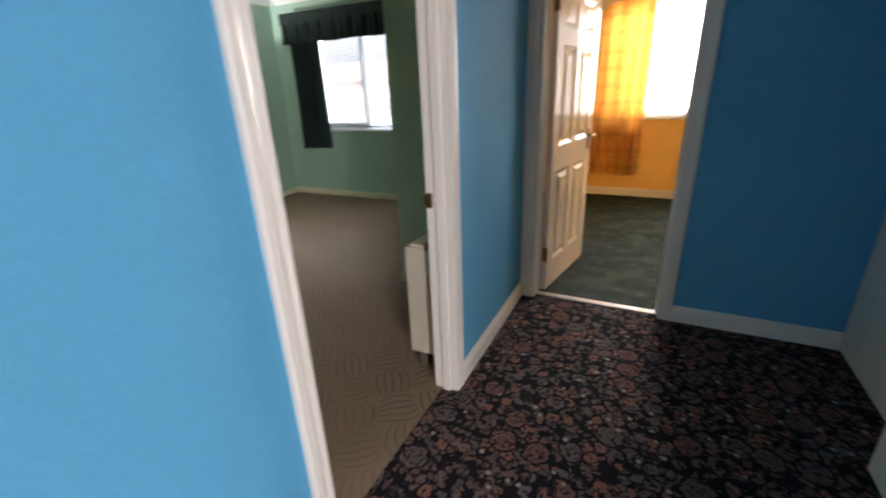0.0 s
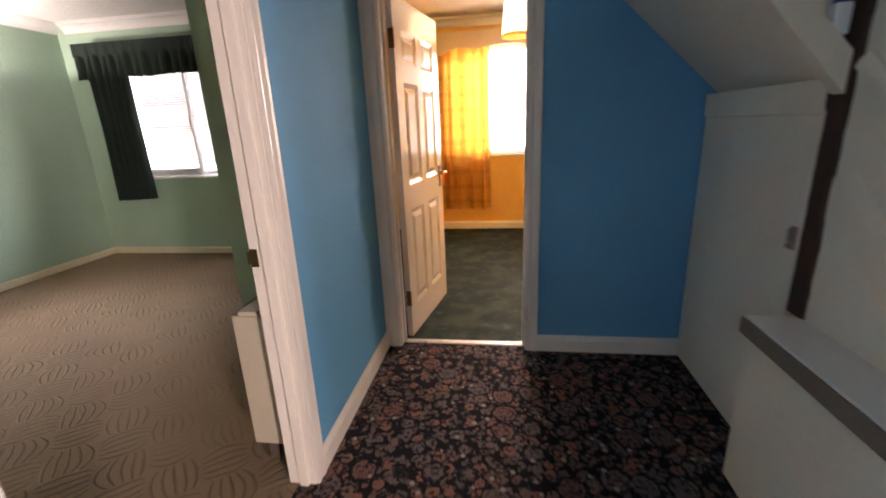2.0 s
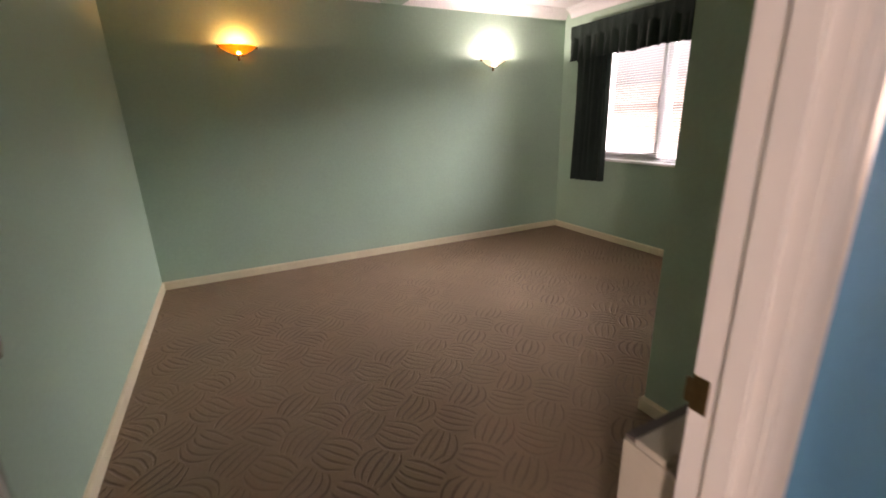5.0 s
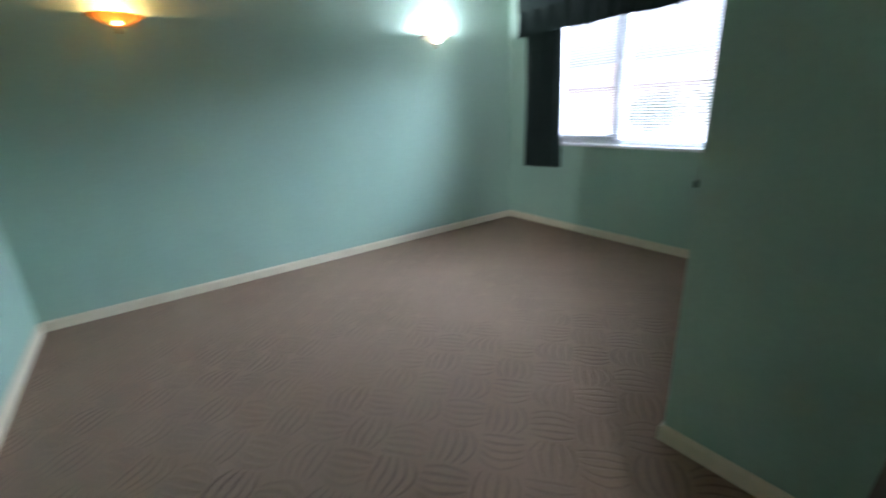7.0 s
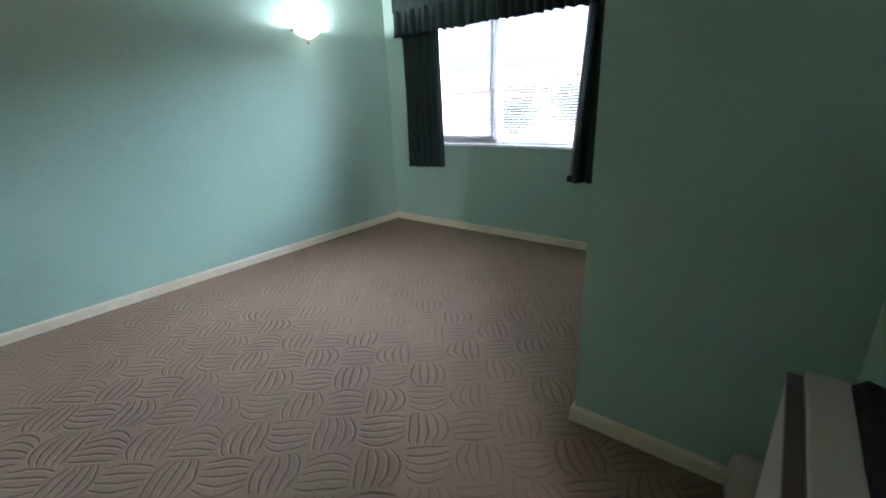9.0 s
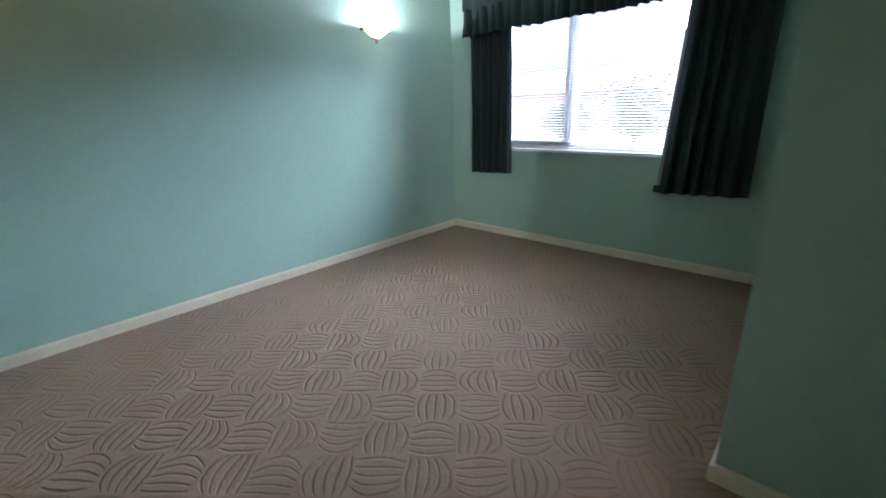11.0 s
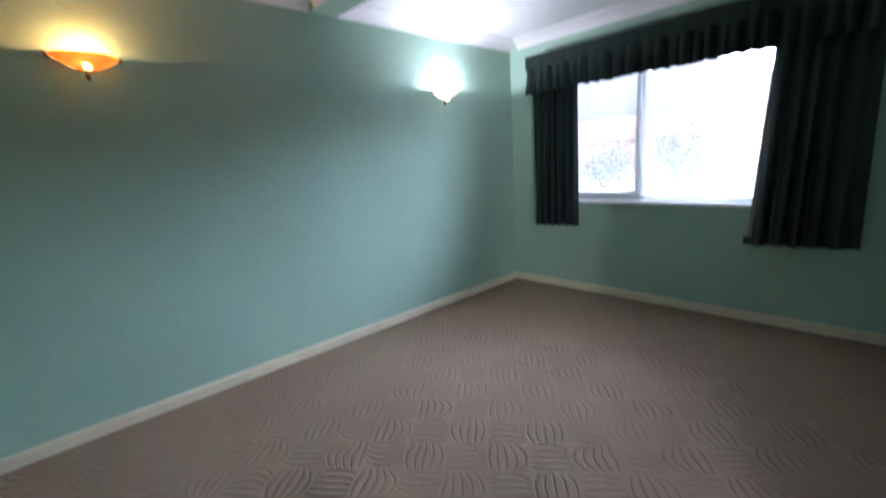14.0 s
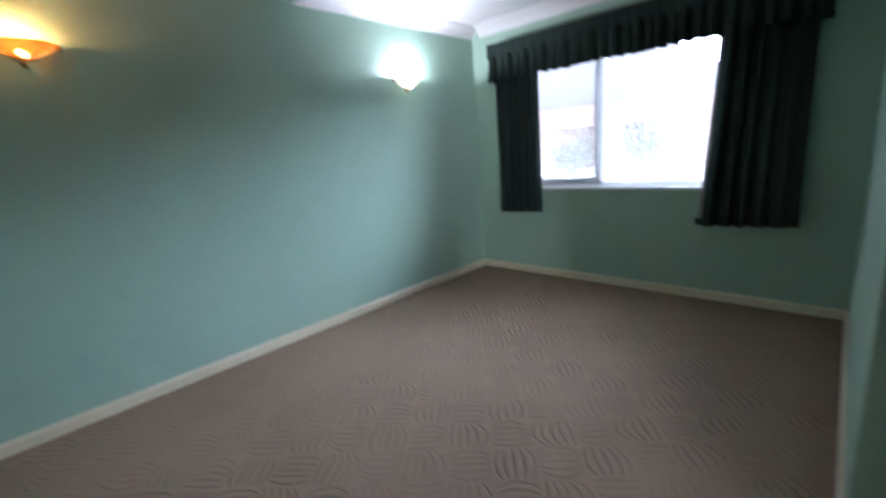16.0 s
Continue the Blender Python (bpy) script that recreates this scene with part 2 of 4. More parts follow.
def carved_carpet():
    """Cut pile with a basket weave of carved grooves, five to a cell, bowed outwards, cells turned by turns."""
    n = Nodes("carved_carpet")
    flat = n.warp(n.mapped(-40, (1, 1, 0)), 0.03, 7)
    sep = n.t.nodes.new("ShaderNodeSeparateXYZ")
    n.put(sep.inputs[0], flat)
    u, v = (n.math('ADD', n.math('MULTIPLY', sep.outputs[k], 1 / 0.195), o) for k, o in ((0, -0.14), (1, 0.09)))
    fu, fv = n.math('FLOOR', u), n.math('FLOOR', v)
    p = n.math('FLOORED_MODULO', n.math('ADD', fu, fv), 2.0)
    q = n.math('SUBTRACT', 1.0, p)
    a0, b0 = n.math('FRACT', u), n.math('FRACT', v)
    a = n.math('ADD', n.math('MULTIPLY', a0, q), n.math('MULTIPLY', b0, p))
    b = n.math('ADD', n.math('MULTIPLY', b0, q), n.math('MULTIPLY', a0, p))
    ha, hb = n.math('SUBTRACT', a, 0.5), n.math('SUBTRACT', b, 0.5)
    sq = n.math('MULTIPLY', n.math('MULTIPLY', hb, hb), 4.0)
    cell = n.t.nodes.new("ShaderNodeTexWhiteNoise")
    cell.noise_dimensions = '2D'
    cb = n.t.nodes.new("ShaderNodeCombineXYZ")
    n.put(cb.inputs[0], fu)
    n.put(cb.inputs[1], fv)
    n.put(cell.inputs["Vector"], cb.outputs[0])
    side = n.range(cell.outputs["Value"], 0.0, 1.0, -0.16, 0.16, False)
    barrel = n.math('DIVIDE', n.math('ADD', ha, n.math('MULTIPLY', sq, side)), n.math('SUBTRACT', 1.0, n.math('MULTIPLY', sq, 0.36)))
    stripe = n.math('COSINE', n.math('MULTIPLY', barrel, math.tau * 4.6))
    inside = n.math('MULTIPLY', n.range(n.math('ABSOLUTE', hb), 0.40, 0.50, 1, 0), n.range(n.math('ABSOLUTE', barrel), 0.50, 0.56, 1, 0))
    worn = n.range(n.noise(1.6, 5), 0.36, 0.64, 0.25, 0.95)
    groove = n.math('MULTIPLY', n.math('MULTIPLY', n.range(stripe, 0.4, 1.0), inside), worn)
    pile = n.noise(300, 3)
    tuft = n.noise(70, 3)
    col = n.mix(n.noise(1.1, 3), (0.215, 0.152, 0.101), (0.262, 0.19, 0.128))
    col = n.mix(1.0, col, n.mix(pile, (0.80, 0.80, 0.80), (1.2, 1.2, 1.2)), 'MULTIPLY')
    col = n.mix(1.0, col, n.mix(tuft, (0.88, 0.88, 0.88), (1.12, 1.12, 1.12)), 'MULTIPLY')
    # shade of the carved grooves mixed into the pile colour, besides their relief
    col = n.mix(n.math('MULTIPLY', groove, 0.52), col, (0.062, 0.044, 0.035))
    h = n.math('ADD', n.math('MULTIPLY', groove, -1.0), n.math('ADD', n.math('MULTIPLY', pile, 0.25), n.math('MULTIPLY', tuft, 0.3)))
    return n.done(col, h, 0.65, 0.008)


def green_carpet():
    n = Nodes("green_carpet")
    col = n.mix(n.range(n.noise(5, 4), 0.42, 0.66), (0.012, 0.022, 0.016), (0.032, 0.046, 0.032))
    col = n.mix(n.range(n.noise(14, 3), 0.58, 0.7, 0, 0.6), col, (0.065, 0.075, 0.055))
    pile = n.noise(300, 2)
    col = n.mix(1.0, col, n.mix(pile, (0.7, 0.7, 0.7), (1.3, 1.3, 1.3)), 'MULTIPLY')
    return n.done(col, pile, 0.4, 0.006)


def swirl_plaster():
    n = Nodes("swirled_plaster", 0.45)
    v = n.warp(n.co, 0.35, 5)
    w = n.t.nodes.new("ShaderNodeTexWave")
    w.wave_type = 'RINGS'
    w.inputs["Scale"].default_value, w.inputs["Distortion"].default_value, w.inputs["Detail"].default_value = 6, 9, 3
    n.put(w.inputs["Vector"], v)
    h = n.math('ADD', n.math('MULTIPLY', w.outputs["Fac"], 0.5), n.noise(24, 4))
    col = n.mix(n.noise(2, 3), (0.76, 0.76, 0.75), (0.83, 0.83, 0.82))
    return n.done(col, h, 0.42, 0.012)


def checked_curtain():
    n = Nodes("yellow_checked_curtain_cloth", 0.85)
    sep = n.t.nodes.new("ShaderNodeSeparateXYZ")
    n.put(sep.inputs[0], n.co)
    across = n.range(n.math('SINE', n.math('ADD', n.math('MULTIPLY', sep.outputs[2], 34), n.math('MULTIPLY', n.noise(7, 2), 2.2))), 0.2, 1.0)
    along = n.range(n.math('SINE', n.math('ADD', n.math('MULTIPLY', sep.outputs[0], 52), n.noise(5, 2))), 0.4, 1.0)
    across = n.math('MAXIMUM', across, n.math('MULTIPLY', along, 0.2))
    blot = n.noise(26, 3)
    col = n.mix(n.range(blot, 0.35, 0.65), (0.70, 0.38, 0.08), (0.76, 0.46, 0.13))
    col = n.mix(n.math('MULTIPLY', across, 0.6), col, (0.50, 0.22, 0.035))
    m = n.done(col, n.noise(350, 2), 0.3, 0.003)
    tr = n.t.nodes.new("ShaderNodeBsdfTranslucent")
    n.put(tr.inputs["Color"], n.mix(0.55, col, (1.0, 0.82, 0.40)))
    mx = n.t.nodes.new("ShaderNodeMixShader")
    mx.inputs[0].default_value = 0.5
    n.t.links.new(n.b.outputs[0], mx.inputs[1])
    n.t.links.new(tr.outputs[0], mx.inputs[2])
    n.t.links.new(mx.outputs[0], n.t.nodes["Material Output"].inputs["Surface"])
    return m


def lit_glass(name, color, strength, dark=(0.85, 0.72, 0.5), pale=(0.9, 0.85, 0.75), through_color=None):
    n = Nodes(name, 0.35)
    col = n.mix(n.range(n.noise(14, 4), 0.35, 0.7), dark, pale)
    m = n.done(col, n.noise(40, 2), 0.1, 0.003)
    n.b.inputs["Emission Color"].default_value = (*color, 1)
    n.put(n.b.inputs["Emission Strength"], n.range(n.noise(9, 2), 0.3, 0.7, strength * 0.7, strength * 1.2))
    if through_color:
        tr = n.t.nodes.new("ShaderNodeBsdfTranslucent")
        n.put(tr.inputs["Color"], n.mix(n.range(n.noise(14, 4), 0.35, 0.7), through_color, tuple(min(1.0, c * 1.5) for c in through_color)))
        mx = n.t.nodes.new("ShaderNodeMixShader")
        mx.inputs[0].default_value = 0.6
        n.t.links.new(n.b.outputs[0], mx.inputs[1])
        n.t.links.new(tr.outputs[0], mx.inputs[2])
        n.t.links.new(mx.outputs[0], n.t.nodes["Material Output"].inputs["Surface"])
    return m


def clear_glass():
    n = Nodes("window_glass", 0.02)
    n.b.inputs["Transmission Weight"].default_value = 1.0
    n.b.inputs["IOR"].default_value = 1.02
    n.b.inputs["Base Color"].default_value = (0.97, 0.98, 0.98, 1)
    return n.m


def brick_wall():
    n = Nodes("buff_brickwork", 0.9)
    t = n.t.nodes.new("ShaderNodeTexBrick")
    t.inputs["Scale"].default_value = 1.0
    t.inputs["Brick Width"].default_value, t.inputs["Row Height"].default_value = 0.225, 0.075
    t.inputs["Mortar Size"].default_value = 0.006
    t.inputs["Color1"].default_value, t.inputs["Color2"].default_value = (0.46, 0.37, 0.31, 1), (0.38, 0.30, 0.25, 1)
    t.inputs["Mortar"].default_value = (0.66, 0.64, 0.6, 1)
    sep = n.t.nodes.new("ShaderNodeSeparateXYZ")
    n.put(sep.inputs[0], n.co)
    cb = n.t.nodes.new("ShaderNodeCombineXYZ")
    n.put(cb.inputs[0], n.math('ADD', sep.outputs[0], sep.outputs[1]))
    n.put(cb.inputs[1], sep.outputs[2])
    n.put(t.inputs["Vector"], cb.outputs[0])
    return n.done(t.outputs["Color"], t.outputs["Fac"], 0.3, 0.01)


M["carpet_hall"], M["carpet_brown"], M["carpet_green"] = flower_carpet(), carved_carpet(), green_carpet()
M["plaster_swirl"], M["checked"], M["glass"], M["brick"] = swirl_plaster(), checked_curtain(), clear_glass(), brick_wall()
# the pendant shade's emission stands for window light coming through it
M["shade_backlit"] = lit_glass("backlit_pleated_shade", (1.0, 0.86, 0.6), SHADE_BACKLIGHT)
M["bulb_warm"], M["bulb_cool"] = lit_glass("warm_bulb_glass", (1.0, 0.6, 0.2), 12.0), lit_glass("cool_bulb_glass", (1.0, 0.98, 0.92), 30.0)
M["bowl_warm"], M["bowl_cool"] = lit_glass("amber_alabaster_glass", (1.0, 0.45, 0.06), WARM_GLOW, (0.45, 0.22, 0.05), (0.65, 0.40, 0.13), (0.62, 0.36, 0.09)), lit_glass("white_alabaster_glass", (1.0, 0.96, 0.80), COOL_GLOW, through_color=(0.6, 0.56, 0.42))

# ---- building helpers ----
def part(name, bm, material, parent=None, label=""):
    me = bpy.data.meshes.new(name)
    bm.to_mesh(me)
    bm.free()
    me.materials.append(material)
    ob = new(name, me)
    if parent is not None:
        ob.parent = parent
    if label:
        tagged(ob, label)
    return ob


def add_box(bm, x0, x1, y0, y1, z0, z1, bevel=0.0):
    m = Matrix.Translation(((x0 + x1) / 2, (y0 + y1) / 2, (z0 + z1) / 2)) @ Matrix.Diagonal((abs(x1 - x0), abs(y1 - y0), abs(z1 - z0), 1))
    g = bmesh.ops.create_cube(bm, size=1, matrix=m)
    if bevel:
        es = {e for v in g["verts"] for e in v.link_edges}
        bmesh.ops.bevel(bm, geom=list(es), offset=bevel, segments=2, affect='EDGES', profile=0.6)


def box(x0, x1, y0, y1, z0, z1, bevel=0.0):
    bm = bmesh.new()
    add_box(bm, x0, x1, y0, y1, z0, z1, bevel)
    return bm


def sweep(profile, a, b, out, closed=True):
    """A straight moulding: the profile (pairs of out, up) drawn from a to b; out is its outward direction."""
    bm = bmesh.new()
    a, b, out = Vector(a), Vector(b), Vector(out)
    up = (b - a).normalized().cross(out)
    if abs(up.z) > 0.5:
        up = Vector((0, 0, 1))
    ra = [bm.verts.new(a + out * p + up * q) for p, q in profile]
    rb = [bm.verts.new(b + out * p + up * q) for p, q in profile]
    n = len(profile)
    for i in range(n):
        bm.faces.new((ra[i], ra[(i + 1) % n], rb[(i + 1) % n], rb[i]))
    bm.faces.new(ra)
    bm.faces.new(rb)
    bmesh.ops.recalc_face_normals(bm, faces=bm.faces)
    return bm


def tube(points, r, sides=10):
    bm = bmesh.new()
    rings = []
    pts = [Vector(p) for p in points]
    for i, p in enumerate(pts):
        d = (pts[min(i + 1, len(pts) - 1)] - pts[max(i - 1, 0)]).normalized()
        u = d.orthogonal().normalized()
        w = d.cross(u)
        rings.append([bm.verts.new(p + (u * math.cos(k * math.tau / sides) + w * math.sin(k * math.tau / sides)) * r) for k in range(sides)])
    for a, b in zip(rings, rings[1:]):
        for k in range(sides):
            bm.faces.new((a[k], a[(k + 1) % sides], b[(k + 1) % sides], b[k]))
    bm.faces.new(rings[0][::-1])
    bm.faces.new(rings[-1])
    bmesh.ops.recalc_face_normals(bm, faces=bm.faces)
    return bm


def smooth(ob):
    for p in ob.data.polygons:
        p.use_smooth = True
    return ob


def empty(name, at, label, category, group="", kind=""):
    ob = new(name)
    ob.location = at
    return tagged(ob, label, category, group, kind)


def structure(name, bm, material, label, category):
    return tagged(part(name, bm, material), label, category, kind="structure")


XL, YW, YB = -3.97, 5.55, 1.14      # green room: long wall, window wall, back wall
XE, YS = -0.887, 3.425              # its east wall by the window, and the return towards the door
YF, XR = 3.53, 1.73                 # hall: far wall and stair side
YO = 6.65                           # orange room: window wall
D0, D1 = 1.572, 2.425               # doorway from the hall to the green room
O0, O1 = 0.10, 0.862                # doorway from the hall to the orange room
HC, DH = 2.52, 2.04                 # ceiling, door head

# ---- floors and ceilings ----
structure("floor_hall", box(-0.065, XR + 0.5, -1.5, YF + 0.06, -0.12, 0), M["carpet_hall"], "dark navy hall carpet with a pink and cream flower pattern", "carpet")
bm = box(XL - 0.2, -0.065, YB - 0.2, YS + 0.05, -0.12, 0)
add_box(bm, XL - 0.2, XE + 0.05, YS + 0.05, YW + 0.2, -0.12, 0)
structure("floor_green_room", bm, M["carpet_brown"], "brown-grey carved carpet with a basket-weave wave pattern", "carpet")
structure("floor_orange_room", box(XE + 0.05, 4.2, YF + 0.06, YO + 0.2, -0.12, 0), M["carpet_green"], "dark green mottled carpet", "carpet")
structure("ceiling_green_room", box(XL - 0.2, 0, YB - 0.2, YW + 0.2, HC, HC + 0.15), M["plaster_swirl"], "white textured plaster ceiling", "ceiling")
structure("ceiling_hall", box(0, 4.2, -1.6, YF + 0.1, HC, HC + 0.15), M["plaster"], "white plaster ceiling of the hall", "ceiling")
structure("ceiling_orange_room", box(XE + 0.05, 4.2, YF + 0.1, YO + 0.2, HC, HC + 0.15), M["plaster"], "white plaster ceiling of the orange room", "ceiling")

# ---- walls ----
def skin(name, bm, m, label):
    return structure(name, bm, m, label, "wall")
# hall side and room side are separate leaves of the same partition
for nm, x0, x1, m, lb in (("wall_hall_west", -0.065, 0.0, M["blue"], "bright blue painted hall wall with a doorway"),
                          ("wall_green_room_east_door", -0.10, -0.065, M["green"], "pale green painted wall with a doorway")):
    bm = box(x0, x1, -1.5 if x1 == 0 else YB, D0 - 0.03, 0, HC)
    add_box(bm, x0, x1, D1 + 0.03, YF if x1 == 0 else YS, 0, HC)
    add_box(bm, x0, x1, D0 - 0.03, D1 + 0.03, DH + 0.03, HC)
    skin(nm, bm, m, lb)
bm = box(0.0, O0 - 0.03, YF, YF + 0.06, 0, HC)
add_box(bm, O1 + 0.03, 4.2, YF, YF + 0.06, 0, HC)
add_box(bm, O0 - 0.03, O1 + 0.03, YF, YF + 0.06, DH + 0.03, HC)
skin("wall_hall_north", bm, M["blue"], "deep blue painted end wall of the hall")
bm = box(XE + 0.13, O0 - 0.03, YF + 0.06, YF + 0.12, 0, HC)
add_box(bm, O1 + 0.03, 4.2, YF + 0.06, YF + 0.12, 0, HC)
add_box(bm, O0 - 0.03, O1 + 0.03, YF + 0.06, YF + 0.12, DH + 0.03, HC)
skin("wall_orange_room_south", bm, M["orange"], "orange painted wall around the doorway")
bm = box(XE, -0.066, YS, YS + 0.104, 0, HC)
skin("wall_green_room_return", bm, M["green"], "pale green painted return wall beside the heater")
skin("wall_green_room_east", box(XE, XE + 0.065, YS + 0.104, YW, 0, HC), M["green"], "pale green painted wall by the window")
skin("wall_orange_room_west", box(XE + 0.065, XE + 0.13, YF + 0.06, YO, 0, HC), M["orange"], "orange painted side wall")
skin("wall_green_room_west", box(XL - 0.15, XL, YB - 0.15, YW + 0.15, 0, HC), M["green"], "long pale green painted wall with two wall lights")
skin("wall_green_room_south", box(XL, -0.066, YB - 0.15, YB - 0.0005, 0, HC), M["green"], "pale green painted wall behind the open door")
WX0, WX1, WZ0, WZ1 = -3.40, -1.45, 0.902, 2.22
bm = box(XL, WX0, YW, YW + 0.25, 0, HC)
add_box(bm, WX1, XE + 0.065, YW, YW + 0.25, 0, HC)
add_box(bm, WX0, WX1, YW, YW + 0.25, 0, WZ0)
add_box(bm, WX0, WX1, YW, YW + 0.25, WZ1, HC)
skin("wall_green_room_north", bm, M["green"], "pale green painted window wall")
OX0, OX1, OZ0, OZ1 = 0.0, 2.05, 0.95, 2.24
bm = box(XE + 0.13, OX0, YO, YO + 0.25, 0, HC)
add_box(bm, OX1, 4.2, YO, YO + 0.25, 0, HC)
add_box(bm, OX0, OX1, YO, YO + 0.25, 0, OZ0)
add_box(bm, OX0, OX1, YO, YO + 0.25, OZ1, HC)
skin("wall_orange_room_north", bm, M["orange"], "orange painted window wall")
skin("wall_orange_room_east", box(4.2, 4.35, YF, YO + 0.25, 0, HC), M["orange"], "orange painted far side wall")
# unseen wall closing the hall, off-white to bounce neutral light back
skin("wall_hall_south", box(-0.065, XR, -1.6, -1.5, 0, HC), M["magnolia"], "unseen closing wall of the hall, off-white to bounce light")
# unseen room beside the hall, added to hold its fill lamp
skin("wall_added_room_south", box(XR, 4.2, -3.3, -3.2, 0, HC), M["magnolia"], "off-white wall of the added, unseen room")
skin("wall_added_room_north", box(XR + 0.06, 4.2, 0.66, 0.76, 0, HC), M["magnolia"], "unseen off-white wall between the added room and the stairs")
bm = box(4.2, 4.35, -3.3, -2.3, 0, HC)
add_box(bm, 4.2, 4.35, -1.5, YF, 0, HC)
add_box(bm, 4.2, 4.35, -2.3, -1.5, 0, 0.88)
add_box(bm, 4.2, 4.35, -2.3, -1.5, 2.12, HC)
skin("wall_added_room_east", bm, M["magnolia"], "off-white outer wall of the added, unseen room, with an opening")
structure("floor_added_room", box(XR + 0.5, 4.2, -3.3, YF, -0.12, -0.001), M["carpet_green"], "dark carpet of the added, unseen room", "carpet")
bm = box(XR, XR + 0.5, -3.3, -1.5, -0.12, -0.001)
structure("floor_added_room_corner", bm, M["carpet_green"], "dark carpet of the added, unseen room", "carpet")
structure("ceiling_added_room", box(XR, 4.35, -3.3, -1.6, HC, HC + 0.15), M["plaster"], "white plaster ceiling of the added, unseen room", "ceiling")

# ---- stair side of the hall ----
skin("wall_hall_stair_side", box(XR, XR + 0.06, 0.57, 2.62, 0, HC), M["magnolia"], "off-white panelled side of the staircase")
# unseen walls around an added opening that trims the fill lamp's beam
skin("wall_added_opening_side", box(XR, XR + 0.06, -3.2, -1.2, 0, HC), M["magnolia"], "unseen off-white wall beside the added opening")
skin("wall_over_added_opening", box(XR, XR + 0.06, -1.2, 0.57, 2.2, HC), M["magnolia"], "unseen off-white wall over the added opening")
bm = bmesh.new()
pr = [(1.28, 1.885), (XR + 0.05, 1.42), (XR + 0.05, HC), (0.64, HC)]
va = [bm.verts.new((x, 2.68, z)) for x, z in pr]
vb = [bm.verts.new((x, YF, z)) for x, z in pr]
for i in range(4):
    bm.faces.new((va[i], va[(i + 1) % 4], vb[(i + 1) % 4], vb[i]))
bm.faces.new(va)
bm.faces.new(vb)
bmesh.ops.recalc_face_normals(bm, faces=bm.faces)
structure("stair_soffit", bm, M["magnolia"], "off-white sloping underside of the upper stairs", "stair soffit")
skin("wall_cupboard_side", box(XR, XR + 0.05, 2.68, YF, 0, 1.42), M["magnolia"], "off-white boarded cupboard side under the stairs")

# ---- skirtings, cornices, beam ----
SK = [(0, 0), (0.018, 0), (0.018, 0.075), (0.012, 0.088), (0.008, 0.10), (0, 0.10)]
SL = [(0, 0), (0.016, 0), (0.016, 0.058), (0.010, 0.068), (0, 0.072)]


def skirting(name, a, b, out, m, label):
    return structure(name, sweep(SL if "green_room" in name else SK, (*a, 0), (*b, 0), (*out, 0)), m, label, "skirting board")


skirting("baseboard_hall_west", (0, D1 + 0.068), (0, YF), (1, 0), M["gloss"], "white gloss skirting board along the blue wall")
skirting("baseboard_hall_west_near", (0, -1.5), (0, D0 - 0.068), (1, 0), M["gloss"], "white gloss skirting board along the blue wall")
skirting("baseboard_hall_north", (O1 + 0.068, YF), (XR, YF), (0, -1), M["gloss"], "white gloss skirting board under the blue end wall")
skirting("baseboard_green_room_west", (XL, YB), (XL, YW), (1, 0), M["cream"], "cream skirting board along the green wall")
skirting("baseboard_green_room_north", (XL + 0.018, YW), (XE, YW), (0, -1), M["cream"], "cream skirting board under the window")
skirting("baseboard_green_room_east", (XE, YS - 0.018), (XE, YW - 0.018), (-1, 0), M["cream"], "cream skirting board by the window corner")
skirting("baseboard_green_room_return", (XE, YS), (-0.10, YS), (0, -1), M["cream"], "cream skirting board under the return wall")
skirting("baseboard_green_room_south", (XL + 0.018, YB), (-0.10, YB), (0, 1), M["cream"], "cream skirting board on the back wall")
skirting("baseboard_orange_room_north", (XE + 0.13, YO), (4.2, YO), (0, -1), M["gloss"], "pale skirting board under the orange wall")

CV = [(0, -0.10), (0.012, -0.10), (0.016, -0.085), (0.03, -0.06), (0.055, -0.035), (0.082, -0.022), (0.088, -0.012), (0.10, -0.01), (0.10, 0), (0, 0)]


def cornice(name, a, b, out, label="white moulded plaster cornice", z=HC):
    return structure(name, sweep(CV, (*a, z), (*b, z), (*out, 0)), M["plaster"], label, "cornice")


BY0, BY1, BZ = 3.31, YS + 0.104, 2.42
cornice("cornice_west_far", (XL, BY1), (XL, YW), (1, 0))
cornice("cornice_west_near", (XL, YB), (XL, BY0), (1, 0))
cornice("cornice_north", (XL + 0.1, YW), (XE, YW), (0, -1))
cornice("cornice_south", (XL + 0.1, YB), (-0.10, YB), (0, 1))
cornice("cornice_beam_near", (XL + 0.1, BY0), (XE, BY0), (0, -1), "cream moulded cornice along the ceiling beam")
cornice("cornice_beam_far", (XL + 0.1, BY1), (XE, BY1), (0, 1), "white moulded cornice behind the ceiling beam")
structure("ceiling_beam", box(XL, XE, BY0, BY1, BZ, HC, 0.004), M["green"], "pale green painted ceiling beam across the room", "beam")
cornice("cornice_orange_north", (XE + 0.13, YO), (4.2, YO), (0, -1), "pale plaster cornice over the orange wall")

# ---- doorways: lining, stop, architrave ----
AR = [(0, 0), (0.014, 0), (0.02, 0.012), (0.016, 0.026), (0.021, 0.045), (0.021, 0.062), (0.012, 0.068), (0, 0.068)]


